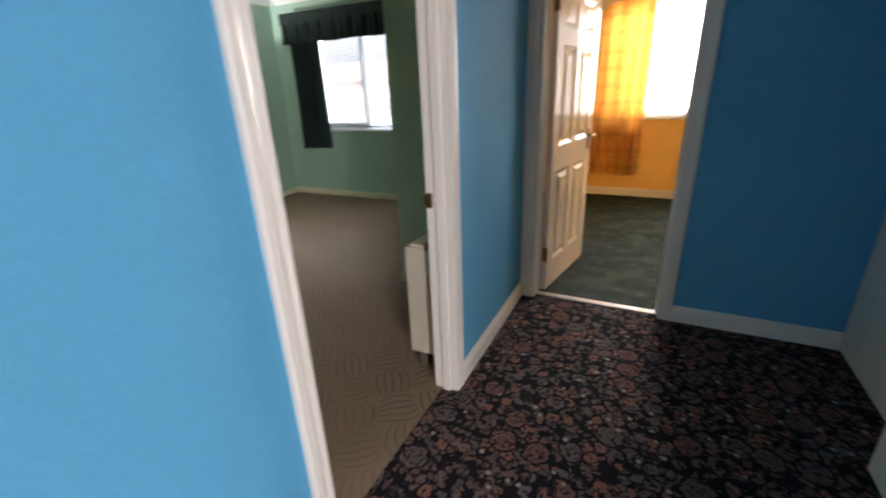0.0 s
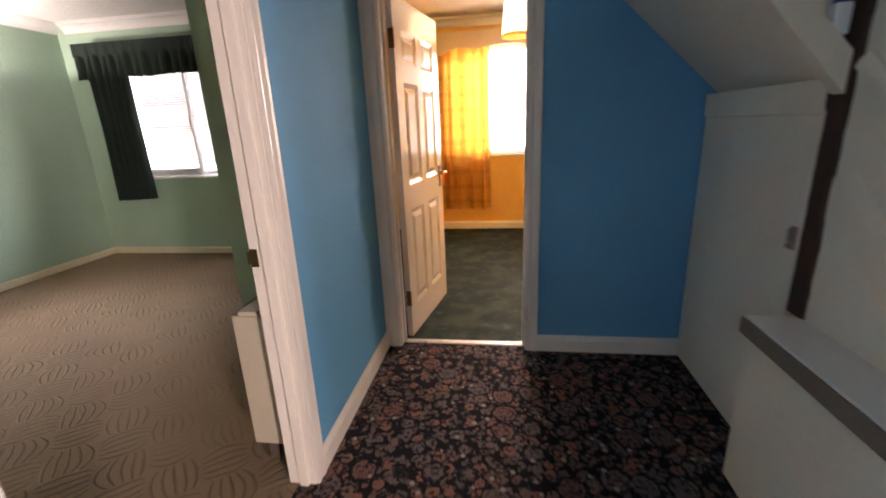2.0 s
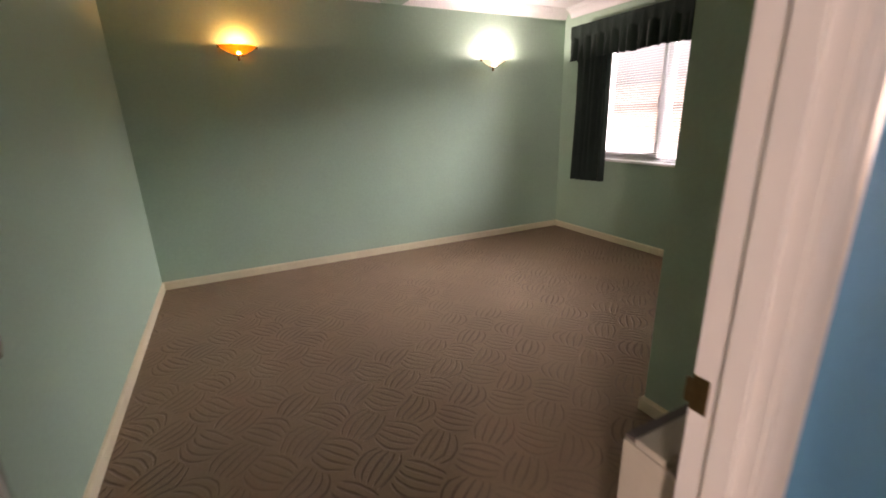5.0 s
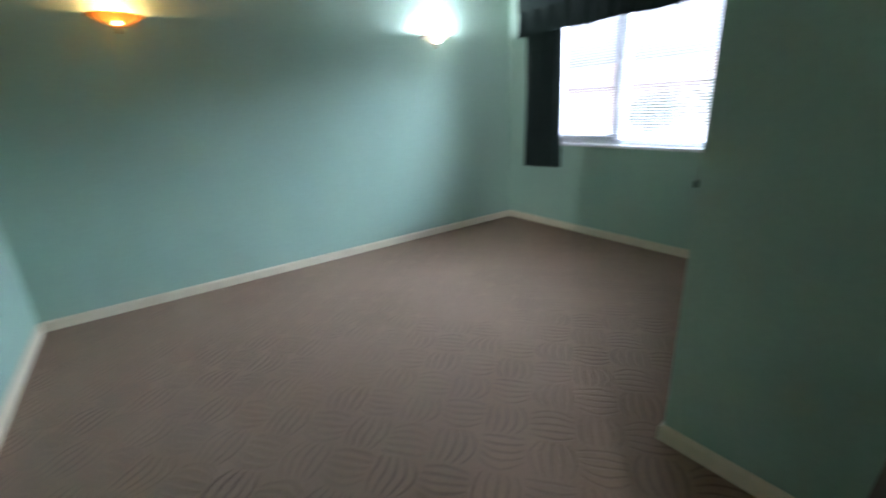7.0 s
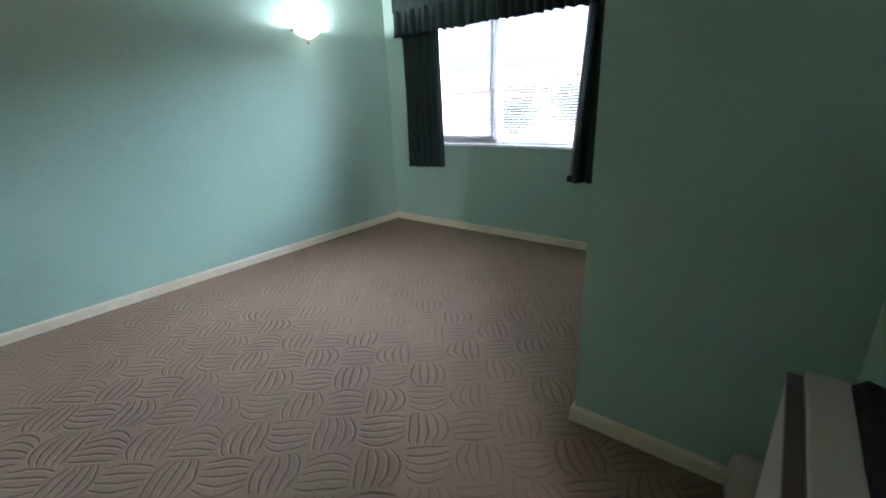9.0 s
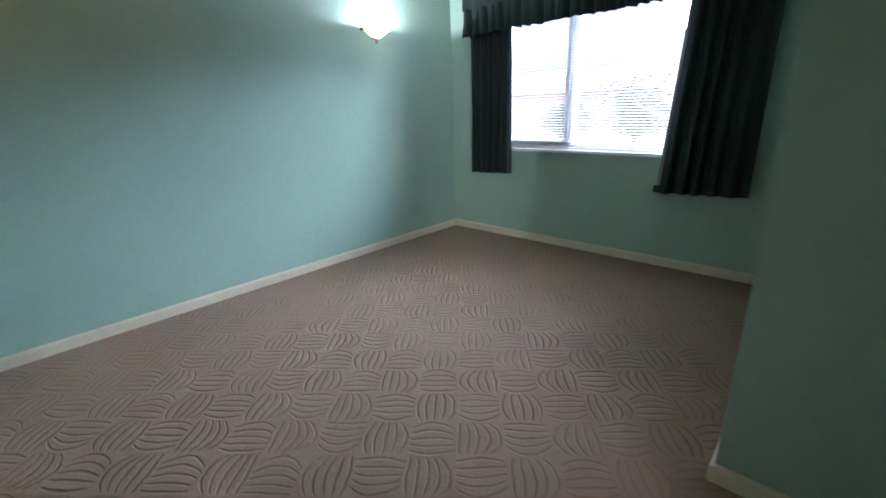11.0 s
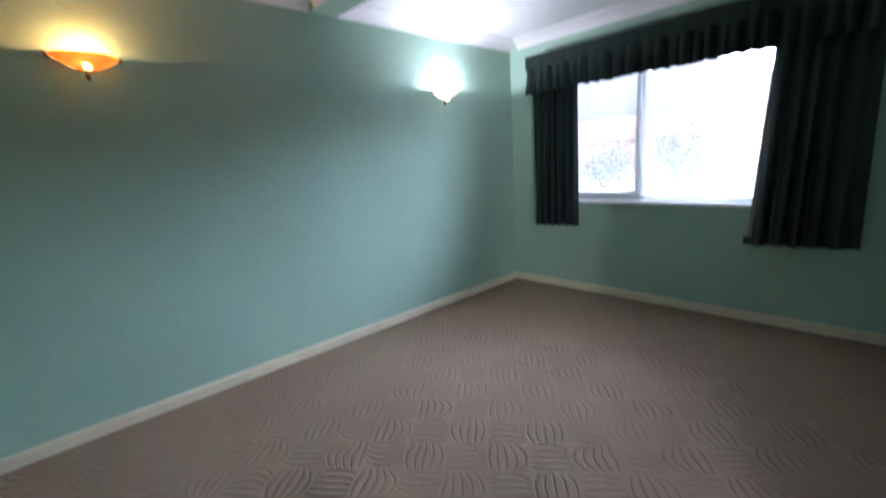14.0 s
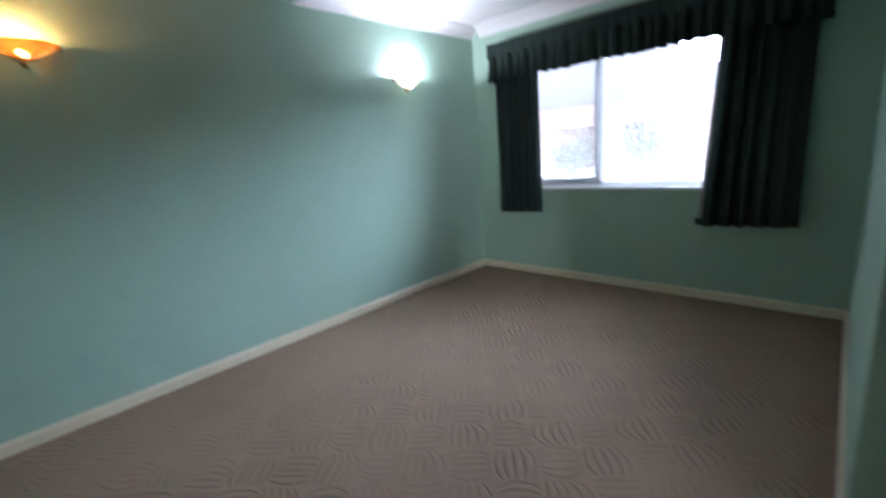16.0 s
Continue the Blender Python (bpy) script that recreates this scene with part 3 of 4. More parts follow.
def architrave_leg(name, foot, top, out, across, parent):
    """A moulded upright; across points away from the opening."""
    bm = bmesh.new()
    o, w = Vector(out), Vector(across)
    ra = [bm.verts.new(Vector(foot) + o * p + w * q) for p, q in AR]
    rb = [bm.verts.new(Vector(top) + o * p + w * q) for p, q in AR]
    k = len(AR)
    for i in range(k):
        bm.faces.new((ra[i], ra[(i + 1) % k], rb[(i + 1) % k], rb[i]))
    bm.faces.new(ra)
    bm.faces.new(rb)
    bmesh.ops.recalc_face_normals(bm, faces=bm.faces)
    return part(name, bm, M["gloss"], parent)


fr = empty("door_frame_1", (0, (D0 + D1) / 2, 0), "white gloss door lining and moulded architraves", "door frame", kind="structure")


def under(ob, parent):
    """Keep a mesh built in world places where it is under a placed parent."""
    ob.parent = parent
    ob.matrix_parent_inverse = parent.matrix_basis.inverted()
    return ob


W0, W1 = -0.104, 0.004
under(part("lining", box(W0, W1, D0 - 0.028, D0, 0, DH), M["gloss"]), fr)
under(part("lining", box(W0, W1, D1, D1 + 0.028, 0, DH), M["gloss"]), fr)
under(part("lining_head", box(W0, W1, D0 - 0.028, D1 + 0.028, DH, DH + 0.028), M["gloss"]), fr)
under(part("door_stop", box(-0.056, -0.020, D1 - 0.013, D1, 0, DH, 0.002), M["gloss"]), fr)
under(part("door_stop", box(-0.056, -0.020, D0, D0 + 0.013, 0, DH, 0.002), M["gloss"]), fr)
for xo, sg in ((0.0, 1),):
    under(architrave_leg("architrave", (xo, D1 + 0.004, 0), (xo, D1 + 0.004, DH + 0.07), (sg, 0, 0), (0, 1, 0), None), fr)
    under(architrave_leg("architrave", (xo, D0 - 0.004, 0), (xo, D0 - 0.004, DH + 0.07), (sg, 0, 0), (0, -1, 0), None), fr)
    under(architrave_leg("architrave_head", (xo, D0 - 0.004, DH + 0.004), (xo, D1 + 0.004, DH + 0.004), (sg, 0, 0), (0, 0, 1), None), fr)
bm = box(-0.1035, -0.076, D1 - 0.003, D1, 0.904, 0.967, 0.001)
add_box(bm, -0.114, -0.1025, D1 - 0.003, D1 + 0.004, 0.914, 0.957, 0.001)
add_box(bm, -0.094, -0.084, D1 - 0.0045, D1 - 0.002, 0.917, 0.954)
under(part("strike_plate", bm, M["brass"], None, "aged brass latch strike plate"), fr)

fr = empty("door_frame_2", ((O0 + O1) / 2, YF, 0), "white gloss door lining and moulded architraves", "door frame", kind="structure")
V0, V1 = YF - 0.004, YF + 0.124
under(part("lining", box(O0 - 0.028, O0, V0, V1, 0, DH), M["gloss"]), fr)
under(part("lining", box(O1, O1 + 0.028, V0, V1, 0, DH), M["gloss"]), fr)
under(part("lining_head", box(O0 - 0.028, O1 + 0.028, V0, V1, DH, DH + 0.028), M["gloss"]), fr)
under(part("door_stop", box(O0, O0 + 0.012, YF + 0.045, YF + 0.078, 0, DH, 0.002), M["gloss"]), fr)
under(part("door_stop", box(O1 - 0.012, O1, YF + 0.045, YF + 0.078, 0, DH, 0.002), M["gloss"]), fr)
under(architrave_leg("architrave", (O0 - 0.004, YF, 0), (O0 - 0.004, YF, DH + 0.07), (0, -1, 0), (-1, 0, 0), None), fr)
under(architrave_leg("architrave", (O1 + 0.004, YF, 0), (O1 + 0.004, YF, DH + 0.07), (0, -1, 0), (1, 0, 0), None), fr)
under(architrave_leg("architrave_head", (O0 - 0.004, YF, DH + 0.004), (O1 + 0.004, YF, DH + 0.004), (0, -1, 0), (0, 0, 1), None), fr)
structure("threshold_strip", sweep([(-0.022, 0), (-0.018, 0.005), (0, 0.008), (0.018, 0.005), (0.022, 0)], (O0, YF + 0.06, 0), (O1, YF + 0.06, 0), (0, -1, 0)), M["strip"], "bright metal carpet threshold strip in the doorway", "threshold strip")


# ---- doors ----
def lever(parent, x, z, y, side, turn):
    """A lever handle on a plate on one face of a leaf."""
    h = part("handle", box(x - 0.02, x + 0.02, y, y + side * 0.006, z - 0.075, z + 0.075, 0.002), M["brass"], parent, "brass lever handle on a plate")
    part("lever", tube([(x, y, z + 0.03), (x, y + side * 0.045, z + 0.03), (x + turn * 0.012, y + side * 0.054, z + 0.03), (x + turn * 0.06, y + side * 0.054, z + 0.032), (x + turn * 0.105, y + side * 0.05, z + 0.028)], 0.0085), M["brass"], h)
    return h


def panel_door(name, label, m, width=0.758, height=2.02, thick=0.036, panels=True):
    """A leaf whose hinge edge stands on its own z axis, drawn along +x."""
    d = new(name)
    tagged(d, label, "door", kind="structure")
    xs = [0, 0.105, width / 2 - 0.045, width / 2 + 0.045, width - 0.105, width]
    zs = [0.006, 0.20, 0.83, 0.99, 1.58, 1.68, 1.86, height]
    bm = bmesh.new()
    for sgn, y in ((-1, 0.0), (1, thick)):
        grid = {}
        for i, x in enumerate(xs):
            for j, z in enumerate(zs):
                grid[i, j] = bm.verts.new((x, y, z))
        for i in range(5):
            for j in range(7):
                quad = [grid[i, j], grid[i + 1, j], grid[i + 1, j + 1], grid[i, j + 1]]
                fpanel = panels and i in (1, 3) and j in (1, 3, 5)
                if not fpanel:
                    bm.faces.new(quad)
                    continue
                x0, x1, z0, z1 = xs[i], xs[i + 1], zs[j], zs[j + 1]
                rings = [quad]
                for inset, depth in ((0.003, 0.002), (0.024, 0.0115), (0.030, 0.012), (0.058, 0.001)):
                    yy = y - sgn * depth
                    rings.append([bm.verts.new(p) for p in ((x0 + inset, yy, z0 + inset), (x1 - inset, yy, z0 + inset), (x1 - inset, yy, z1 - inset), (x0 + inset, yy, z1 - inset))])
                for a, b in zip(rings, rings[1:]):
                    for k in range(4):
                        bm.faces.new((a[k], a[(k + 1) % 4], b[(k + 1) % 4], b[k]))
                bm.faces.new(rings[-1])
    bmesh.ops.recalc_face_normals(bm, faces=bm.faces)
    part("leaf", bm, m, d)
    bm = box(-0.0005, 0.001, 0, thick, 0.006, height)
    add_box(bm, width - 0.001, width + 0.0005, 0, thick, 0.006, height)
    add_box(bm, 0, width, 0, thick, height - 0.001, height + 0.0005)
    part("edge", bm, m, d)
    for z in (0.27, 1.80):
        bm = tube([(-0.004, 0.0, z - 0.05), (-0.004, 0.0, z + 0.05)], 0.0065, 8)
        add_box(bm, -0.002, 0.0005, 0.003, 0.03, z - 0.05, z + 0.05)
        part("hinge", bm, M["brass"], d, "aged brass butt hinge")
    lever(d, width - 0.055, 0.97, thick, 1, -1)
    lever(d, width - 0.055, 0.97, 0.0, -1, -1)
    return d


d = panel_door("door_2", "white gloss six-panel door standing open into the orange room", M["door_gloss"])
d.matrix_world = Matrix.Translation((O0 + 0.008, YF + 0.122, 0)) @ pose(0, 0, 0, 0, 0, 80.5) @ Matrix.Translation((0, -0.036, 0))
d = panel_door("door_1", "white gloss door standing open into the green room", M["door_gloss"], panels=True)
d.matrix_world = Matrix.Translation((-0.106, D0 + 0.002, 0)) @ pose(0, 0, 0, 0, 0, 202) @ Matrix.Translation((0, 0.0, 0))


# ---- windows, blinds, curtains ----
def window(name, x0, x1, z0, z1, y, mullion, label):
    """A plastic casement window in the opening x0..x1, z0..z1, with its panes 0.12 m into the wall."""
    w = empty(name, ((x0 + x1) / 2, y, z0), label, "window", kind="structure")
    p0, p1 = y + 0.105, y + 0.165
    bm = box(x0, x1, p0, p1, z0, z0 + 0.055, 0.004)
    add_box(bm, x0, x1, p0, p1, z1 - 0.055, z1, 0.004)
    add_box(bm, x0, x0 + 0.055, p0, p1, z0 + 0.055, z1 - 0.055, 0.004)
    add_box(bm, x1 - 0.055, x1, p0, p1, z0 + 0.055, z1 - 0.055, 0.004)
    under(part("window_frame", bm, M["upvc"]), w)
    under(part("mullion", box(mullion - 0.03, mullion + 0.03, p0, p1, z0 + 0.055, z1 - 0.055, 0.004), M["upvc"]), w)
    for a, b, opening in ((x0 + 0.055, mullion - 0.03, True), (mullion + 0.03, x1 - 0.055, False)):
        if opening:
            bm = bmesh.new()
            for q in ((a, b, z0 + 0.055, z0 + 0.09), (a, b, z1 - 0.09, z1 - 0.055), (a, a + 0.035, z0 + 0.09, z1 - 0.09), (b - 0.035, b, z0 + 0.09, z1 - 0.09)):
                add_box(bm, q[0], q[1], p0 - 0.015, p1 - 0.01, q[2], q[3], 0.003)
            s = under(part("sash", bm, M["upvc"]), w)
            hz = (z0 + z1) / 2 - 0.02
            bm = box(b - 0.03, b - 0.008, p0 - 0.028, p0 - 0.015, hz - 0.06, hz + 0.02, 0.003)
            add_box(bm, b - 0.027, b - 0.011, p0 - 0.045, p0 - 0.028, hz - 0.13, hz - 0.01, 0.004)
            under(part("window_handle", bm, M["upvc"], None, "white plastic window handle"), s)
        g = under(part("pane", box(a, b, p0 + 0.025, p0 + 0.031, z0 + 0.055, z1 - 0.055), M["glass"], None, "clear glass pane"), w)
        g.visible_shadow = False
    bm = box(x0 - 0.03, x1 + 0.03, y - 0.028, y + 0.104, z0 - 0.022, z0 + 0.004, 0.005)
    under(part("window_sill", bm, M["upvc"], None, "white window board"), w)
    return w


window("window_1", WX0, WX1, WZ0, WZ1, YW, -2.63, "white plastic casement window with a bright overcast view")
window("window_2", OX0, OX1, OZ0, OZ1, YO, 1.30, "white plastic casement window behind yellow curtains")


def blind(x0, x1, z0, z1, y, label):
    v = empty("venetian_blind", ((x0 + x1) / 2, y, z1), label, "blind")
    cx, half = (x0 + x1) / 2, (x1 - x0) / 2
    part("head_rail", box(-half, half, -0.014, 0.014, -0.03, 0, 0.002), M["upvc"], v)
    part("bottom_rail", box(-half, half, -0.013, 0.013, z0 - z1, z0 - z1 + 0.014, 0.003), M["upvc"], v)
    bm = bmesh.new()
    pr = [(-0.0125, 0.0), (-0.006, 0.0016), (0, 0.0022), (0.006, 0.0016), (0.0125, 0.0)]
    a = [bm.verts.new((-half, p, q)) for p, q in pr] + [bm.verts.new((-half, p, q - 0.0006)) for p, q in pr[::-1]]
    b = [bm.verts.new((half, t.co.y, t.co.z)) for t in a]
    for i in range(10):
        bm.faces.new((a[i], a[(i + 1) % 10], b[(i + 1) % 10], b[i]))
    bmesh.ops.recalc_face_normals(bm, faces=bm.faces)
    first = part("slat", bm, M["upvc"], v)
    n = int((z1 - z0 - 0.05) / 0.0235)
    for k in range(n):
        s = first if k == 0 else new("slat", first.data)
        s.parent = v
        s.matrix_local = pose(0, 0, -0.042 - k * 0.0235, 12, 0, 0)
    for f in (-0.82, 0.0, 0.82):
        part("ladder_cord", tube([(half * f, -0.0135, -0.03), (half * f, -0.0135, z0 - z1 + 0.01)], 0.0009, 5), M["upvc"], v)
    return v


blind(WX0 + 0.01, WX1 - 0.01, WZ0 + 0.006, WZ1 - 0.003, YW + 0.078, "white venetian blind with open slats in the window")
blind(OX0 + 0.01, OX1 - 0.01, OZ0 + 0.006, OZ1 - 0.003, YO + 0.055, "white venetian blind with open slats in the window")


def cloth(path, z0, z1, folds, amp, seed, nz=14, thick=0.004, flare=1.25, lift=None):
    """Hanging cloth with folds along a ground path of (x, y); lift(u) moves its lower edge."""
    rnd = random.Random(seed)
    segs, total = [], 0.0
    for p, q in zip(path, path[1:]):
        ln = math.dist(p, q)
        segs.append((total, ln, p, q))
        total += ln
    ph = [rnd.uniform(0, math.tau) for _ in range(4)]
    nu = max(24, int(folds * 12))
    bm = bmesh.new()

    def at(u, v):
        s = u * total
        for st, ln, p, q in segs:
            if s <= st + ln + 1e-9:
                break
        f = (s - st) / ln
        dx, dy = (q[0] - p[0]) / ln, (q[1] - p[1]) / ln
        w = folds * math.tau * (u + 0.02 * math.sin(7 * u + ph[0]) + 0.035 * math.sin(3.7 * u + ph[1]) + 0.008 * math.sin(17 * u + ph[2]))
        a = amp * (0.55 + (flare - 0.55) * v) * (0.8 + 0.35 * math.sin(5 * u + ph[2]))
        o = a * (math.sin(w) + 0.25 * math.sin(2 * w + ph[3] + v)) + 0.35 * amp * math.sin(0.5 * w + 2 * v + ph[1])
        z = z1 + (z0 + (lift(u) if lift else 0) - z1) * v
        return Vector((p[0] + dx * ln * f + dy * o, p[1] + dy * ln * f - dx * o, z))
    for off in (0.0, thick):
        g = [[bm.verts.new(at(i / nu, j / nz) + Vector((0, off, 0))) for j in range(nz + 1)] for i in range(nu + 1)]
        for i in range(nu):
            for j in range(nz):
                bm.faces.new((g[i][j], g[i + 1][j], g[i + 1][j + 1], g[i][j + 1]))
    bmesh.ops.recalc_face_normals(bm, faces=bm.faces)
    return bm


# green room: pelmet frill and curtains
PX0, PX1, PY = -3.63, -1.17, 5.33
v = empty("pelmet", ((PX0 + PX1) / 2, PY, 1.98), "dark green gathered fabric pelmet over the window", "pelmet")
bm = box(PX0 + 0.01, PX1 - 0.01, PY + 0.012, YW - 0.004, 2.24, 2.257)
under(part("pelmet_board", bm, M["brownwood"]), v)
under(smooth(part("heading_band", cloth([(PX0, YW - 0.01), (PX0, PY), (PX1, PY), (PX1, YW - 0.01)], 2.15, 2.275, 30, 0.0045, 3, 6), M["darkgreen"])), v)
under(smooth(part("frill", cloth([(PX0, YW - 0.012), (PX0, PY + 0.004), (PX1, PY + 0.004), (PX1, YW - 0.012)], 1.938, 2.163, 33, 0.031, 4, 8, lift=lambda u: 0.004 * math.sin(190 * u) + 0.004 * math.sin(31 * u)), M["darkgreen"])), v)
c = empty("curtain", (-3.37, 5.44, 0.70), "short dark green curtain gathered open beside the window", "curtain", "window curtains")
under(smooth(part("drape", cloth([(-3.625, 5.44), (-3.145, 5.44)], 0.655, 2.25, 5.5, 0.034, 11, 20, lift=lambda u: 0.015 * u), M["darkgreen"])), c)
c = empty("curtain", (-1.48, 5.44, 0.65), "wide dark green curtain with its pale lining turned out", "curtain", "window curtains")


def slanted(bm, x_left, shift):
    for q in bm.verts:
        t = max(0.0, min(1.0, (2.29 - q.co.z) / 1.64))
        k = max(0.0, (PX1 - 0.03 - q.co.x) / 0.5)
        q.co.x -= shift * t * k
    return bm


wide = under(smooth(part("drape", slanted(cloth([(-1.68, 5.44), (-1.19, 5.44)], 0.628, 2.25, 5.0, 0.028, 17, 20, lift=lambda u: -0.01 + 0.02 * u), 0, 0.095), M["darkgreen"])), c)
under(smooth(part("lining", slanted(cloth([(-1.70, 5.475), (-1.62, 5.475)], 0.67, 2.24, 1.0, 0.006, 19, 16), 0, 0.10), M["lining"], None, "pale fawn curtain lining")), c)
bm = slanted(cloth([(-1.71, 5.47), (-1.63, 5.465)], 0.618, 0.672, 1.0, 0.005, 23, 3), 0, 0.105)
under(smooth(part("hem", bm, M["darkgreen"], None, "folded dark green hem")), wide)

# ---- wall lights ----
def wall_light(y, base, glass, bulb, label, energy, color):
    w = empty("wall_light", (XL, y, base), label, "wall light", "wall uplighters")
    bm = bmesh.new()
    nr, na = 10, 22
    for shell in (1.0, 0.965):
        g = []
        for i in range(nr + 1):
            t = i / nr
            r = t ** 0.85
            z = -0.056 + 0.074 * (0.75 * t + 0.25 * t * t) + (1 - shell) * 0.12
            g.append([bm.verts.new((0.004 + 0.125 * r * shell * math.sin(k / na * math.pi), 0.148 * r * shell * math.cos(k / na * math.pi), z)) for k in range(na + 1)])
        for a, b in zip(g, g[1:]):
            for k in range(na):
                bm.faces.new((a[k], a[k + 1], b[k + 1], b[k]))
    bmesh.ops.remove_doubles(bm, verts=bm.verts, dist=0.0004)
    bmesh.ops.recalc_face_normals(bm, faces=bm.faces)
    bowl = smooth(part("bowl", bm, glass, w, "marbled glass half bowl"))
    plate = part("back_plate", box(0.001, 0.012, -0.04, 0.04, -0.055, 0.01, 0.004), M["brass"], w)
    smooth(part("finial", tube([(0.012, 0, -0.05), (0.018, 0, -0.066), (0.018, 0, -0.082), (0.016, 0, -0.092)], 0.011, 10), M["brass"], bowl, "dark brass finial"))
    for s in (-1, 1):
        part("clip", box(0.0, 0.022, s * 0.146 - 0.009, s * 0.146 + 0.009, 0.002, 0.026, 0.003), M["brass"], bowl)
    smooth(part("bulb", tube([(0.055, 0, -0.045), (0.055, 0, -0.03), (0.055, 0, -0.012), (0.055, 0, -0.004)], 0.016, 10), bulb, plate, "glowing candle bulb"))
    lamp("bulb_light", 'POINT', Matrix.Translation((XL + 0.055, y, base + 0.015)), energy, color, radius=0.012)
    return w


wall_light(2.035, 1.975, M["bowl_warm"], M["bulb_warm"], "amber glass wall uplighter glowing orange", WARM_LAMP, (1.0, 0.46, 0.14))
wall_light(4.55, 1.95, M["bowl_cool"], M["bulb_cool"], "white glass wall uplighter glowing bright white", COOL_LAMP, (1.0, 0.99, 0.96))

# ---- storage heater ----
HX, HY0, HY1, HZ = -0.277, 2.50, 3.08, 0.70
h = empty("storage_heater", ((HX - 0.13) / 2, (HY0 + HY1) / 2, 0), "slim beige storage heater against the green wall", "heater")
under(part("body", box(HX, -0.114, HY0, HY1, 0.112, HZ - 0.02, 0.006), M["heater"]), h)
under(part("top", box(HX + 0.03, -0.172, HY0, HY1, HZ - 0.018, HZ, 0.004), M["heater"], None, "pale beige enamel top"), h)
bm = box(HX - 0.002, HX + 0.027, HY0 + 0.01, HY1 - 0.005, HZ - 0.03, HZ - 0.012, 0.002)
under(part("outlet_grille", bm, M["grille"], None, "dark brown outlet grille"), h)
for y in (HY0 + 0.05, HY1 - 0.09):
    under(part("foot", box(HX + 0.02, -0.21, y, y + 0.04, 0.0, 0.114, 0.003), M["grille"]), h)
# black strip put in for the deep shade between heater and wall
bm = bmesh.new()
rnd = random.Random(8)
g = []
for i in range(25):
    y = HY0 + 0.05 + i / 24 * (HY1 - HY0 - 0.07)
    g.append([bm.verts.new((x + 0.006 * rnd.uniform(-1, 1), y, zz)) for x, zz in ((-0.170, HZ - 0.019), (-0.168, HZ + 0.004 + 0.006 * rnd.random()), (-0.155, HZ + 0.012 + 0.018 * rnd.random()), (-0.115, HZ + 0.01 + 0.02 * rnd.random()), (-0.112, HZ - 0.019))])
for a, b in zip(g, g[1:]):
    for k in range(5):
        bm.faces.new((a[k], a[(k + 1) % 5], b[(k + 1) % 5], b[k]))
bm.faces.new(g[0])
bm.faces.new(g[-1])
bmesh.ops.recalc_face_normals(bm, faces=bm.faces)
tagged(smooth(part("cloth", bm, M["black"])), "lumpy black strip standing for the shaded gap behind the storage heater", "cloth")

p = empty("floor_box", (-0.29, 3.355, 0), "small rounded white plastic box on the carpet", "box")
bm = box(-0.05, 0.05, -0.04, 0.04, 0.0, 0.185, 0.035)
part("body", bm, M["heater"], p)

# ---- hall: boxed ledge, stair side, post ----
h = empty("boxed_ledge", (1.64, 1.8, 0), "off-white boxed-in low ledge along the stairs", "ledge")
under(part("front_panel", box(1.575, XR, 0.96, 2.635, 0, 0.632, 0.003), M["magnolia"]), h)
under(part("top_board", box(1.562, XR, 0.95, 2.642, 0.630, 0.664, 0.005), M["gloss"], None, "painted top board with a rounded edge"), h)
under(part("edge_strip", box(1.552, 1.561, 0.95, 2.645, 0.600, 0.658, 0.003), M["taupe"], None, "worn taupe edge strip"), h)


def slope_board(name, y0, z0, y1, z1, depth, height, label):
    a, b = Vector((XR, y0, z0)), Vector((XR, y1, z1))
    d = (b - a).normalized()
    n = Vector((0, -d.z, d.y))
    bm = bmesh.new()
    pr = [(0, 0), (-depth, 0.004), (-depth - 0.004, height * 0.5), (-depth, height - 0.006), (-depth * 0.6, height), (0, height)]
    ra = [bm.verts.new(a + Vector((p, 0, 0)) + n * q) for p, q in pr]
    rb = [bm.verts.new(b + Vector((p, 0, 0)) + n * q) for p, q in pr]
    for i in range(6):
        bm.faces.new((ra[i], ra[(i + 1) % 6], rb[(i + 1) % 6], rb[i]))
    bm.faces.new(ra)
    bm.faces.new(rb)
    bmesh.ops.recalc_face_normals(bm, faces=bm.faces)
    return structure(name, bm, M["magnolia"], label, "stair string")


slope_board("trim_stair_string_upper", 1.75, 0.70, 2.60, 1.44, 0.02, 0.055, "off-white sloping moulding on the stair side")
slope_board("trim_stair_string_lower", 2.20, 0.67, 2.60, 1.10, 0.004, 0.10, "off-white sloping board on the stair side")

structure("trim_corner_filler", box(0.0, 0.03, YF - 0.012, YF - 0.001, 0, DH + 0.07, 0.002), M["gloss"], "white painted filler strip beside the architrave", "trim")

# a stripped post with torn paint edges
bm = bmesh.new()
rnd = random.Random(5)
zs = [0.664 + k * 0.03 for k in range(62)]
g = []
for z in zs:
    a = 2.612 + 0.0025 * rnd.uniform(-1, 1) + (0.012 if 1.02 < z < 1.14 else 0.0) - (0.012 if 1.46 < z < 1.66 else 0)
    b = 2.688 + 0.002 * rnd.uniform(-1, 1) + (0.018 if 1.33 < z < 1.43 else 0.0)
    g.append([bm.verts.new(p) for p in ((XR - 0.012, a, z), (XR - 0.012, b, z), (XR + 0.06, b, z), (XR + 0.06, a, z))])
for a, b in zip(g, g[1:]):
    for k in range(4):
        bm.faces.new((a[k], a[(k + 1) % 4], b[(k + 1) % 4], b[k]))
bm.faces.new(g[0])
bm.faces.new(g[-1])
bmesh.ops.recalc_face_normals(bm, faces=bm.faces)
structure("stair_post", bm, M["brownwood"], "bare dark brown timber post with torn paint edges", "post")
# sloping string on the edge of the soffit, and the boarding over it
bm = bmesh.new()
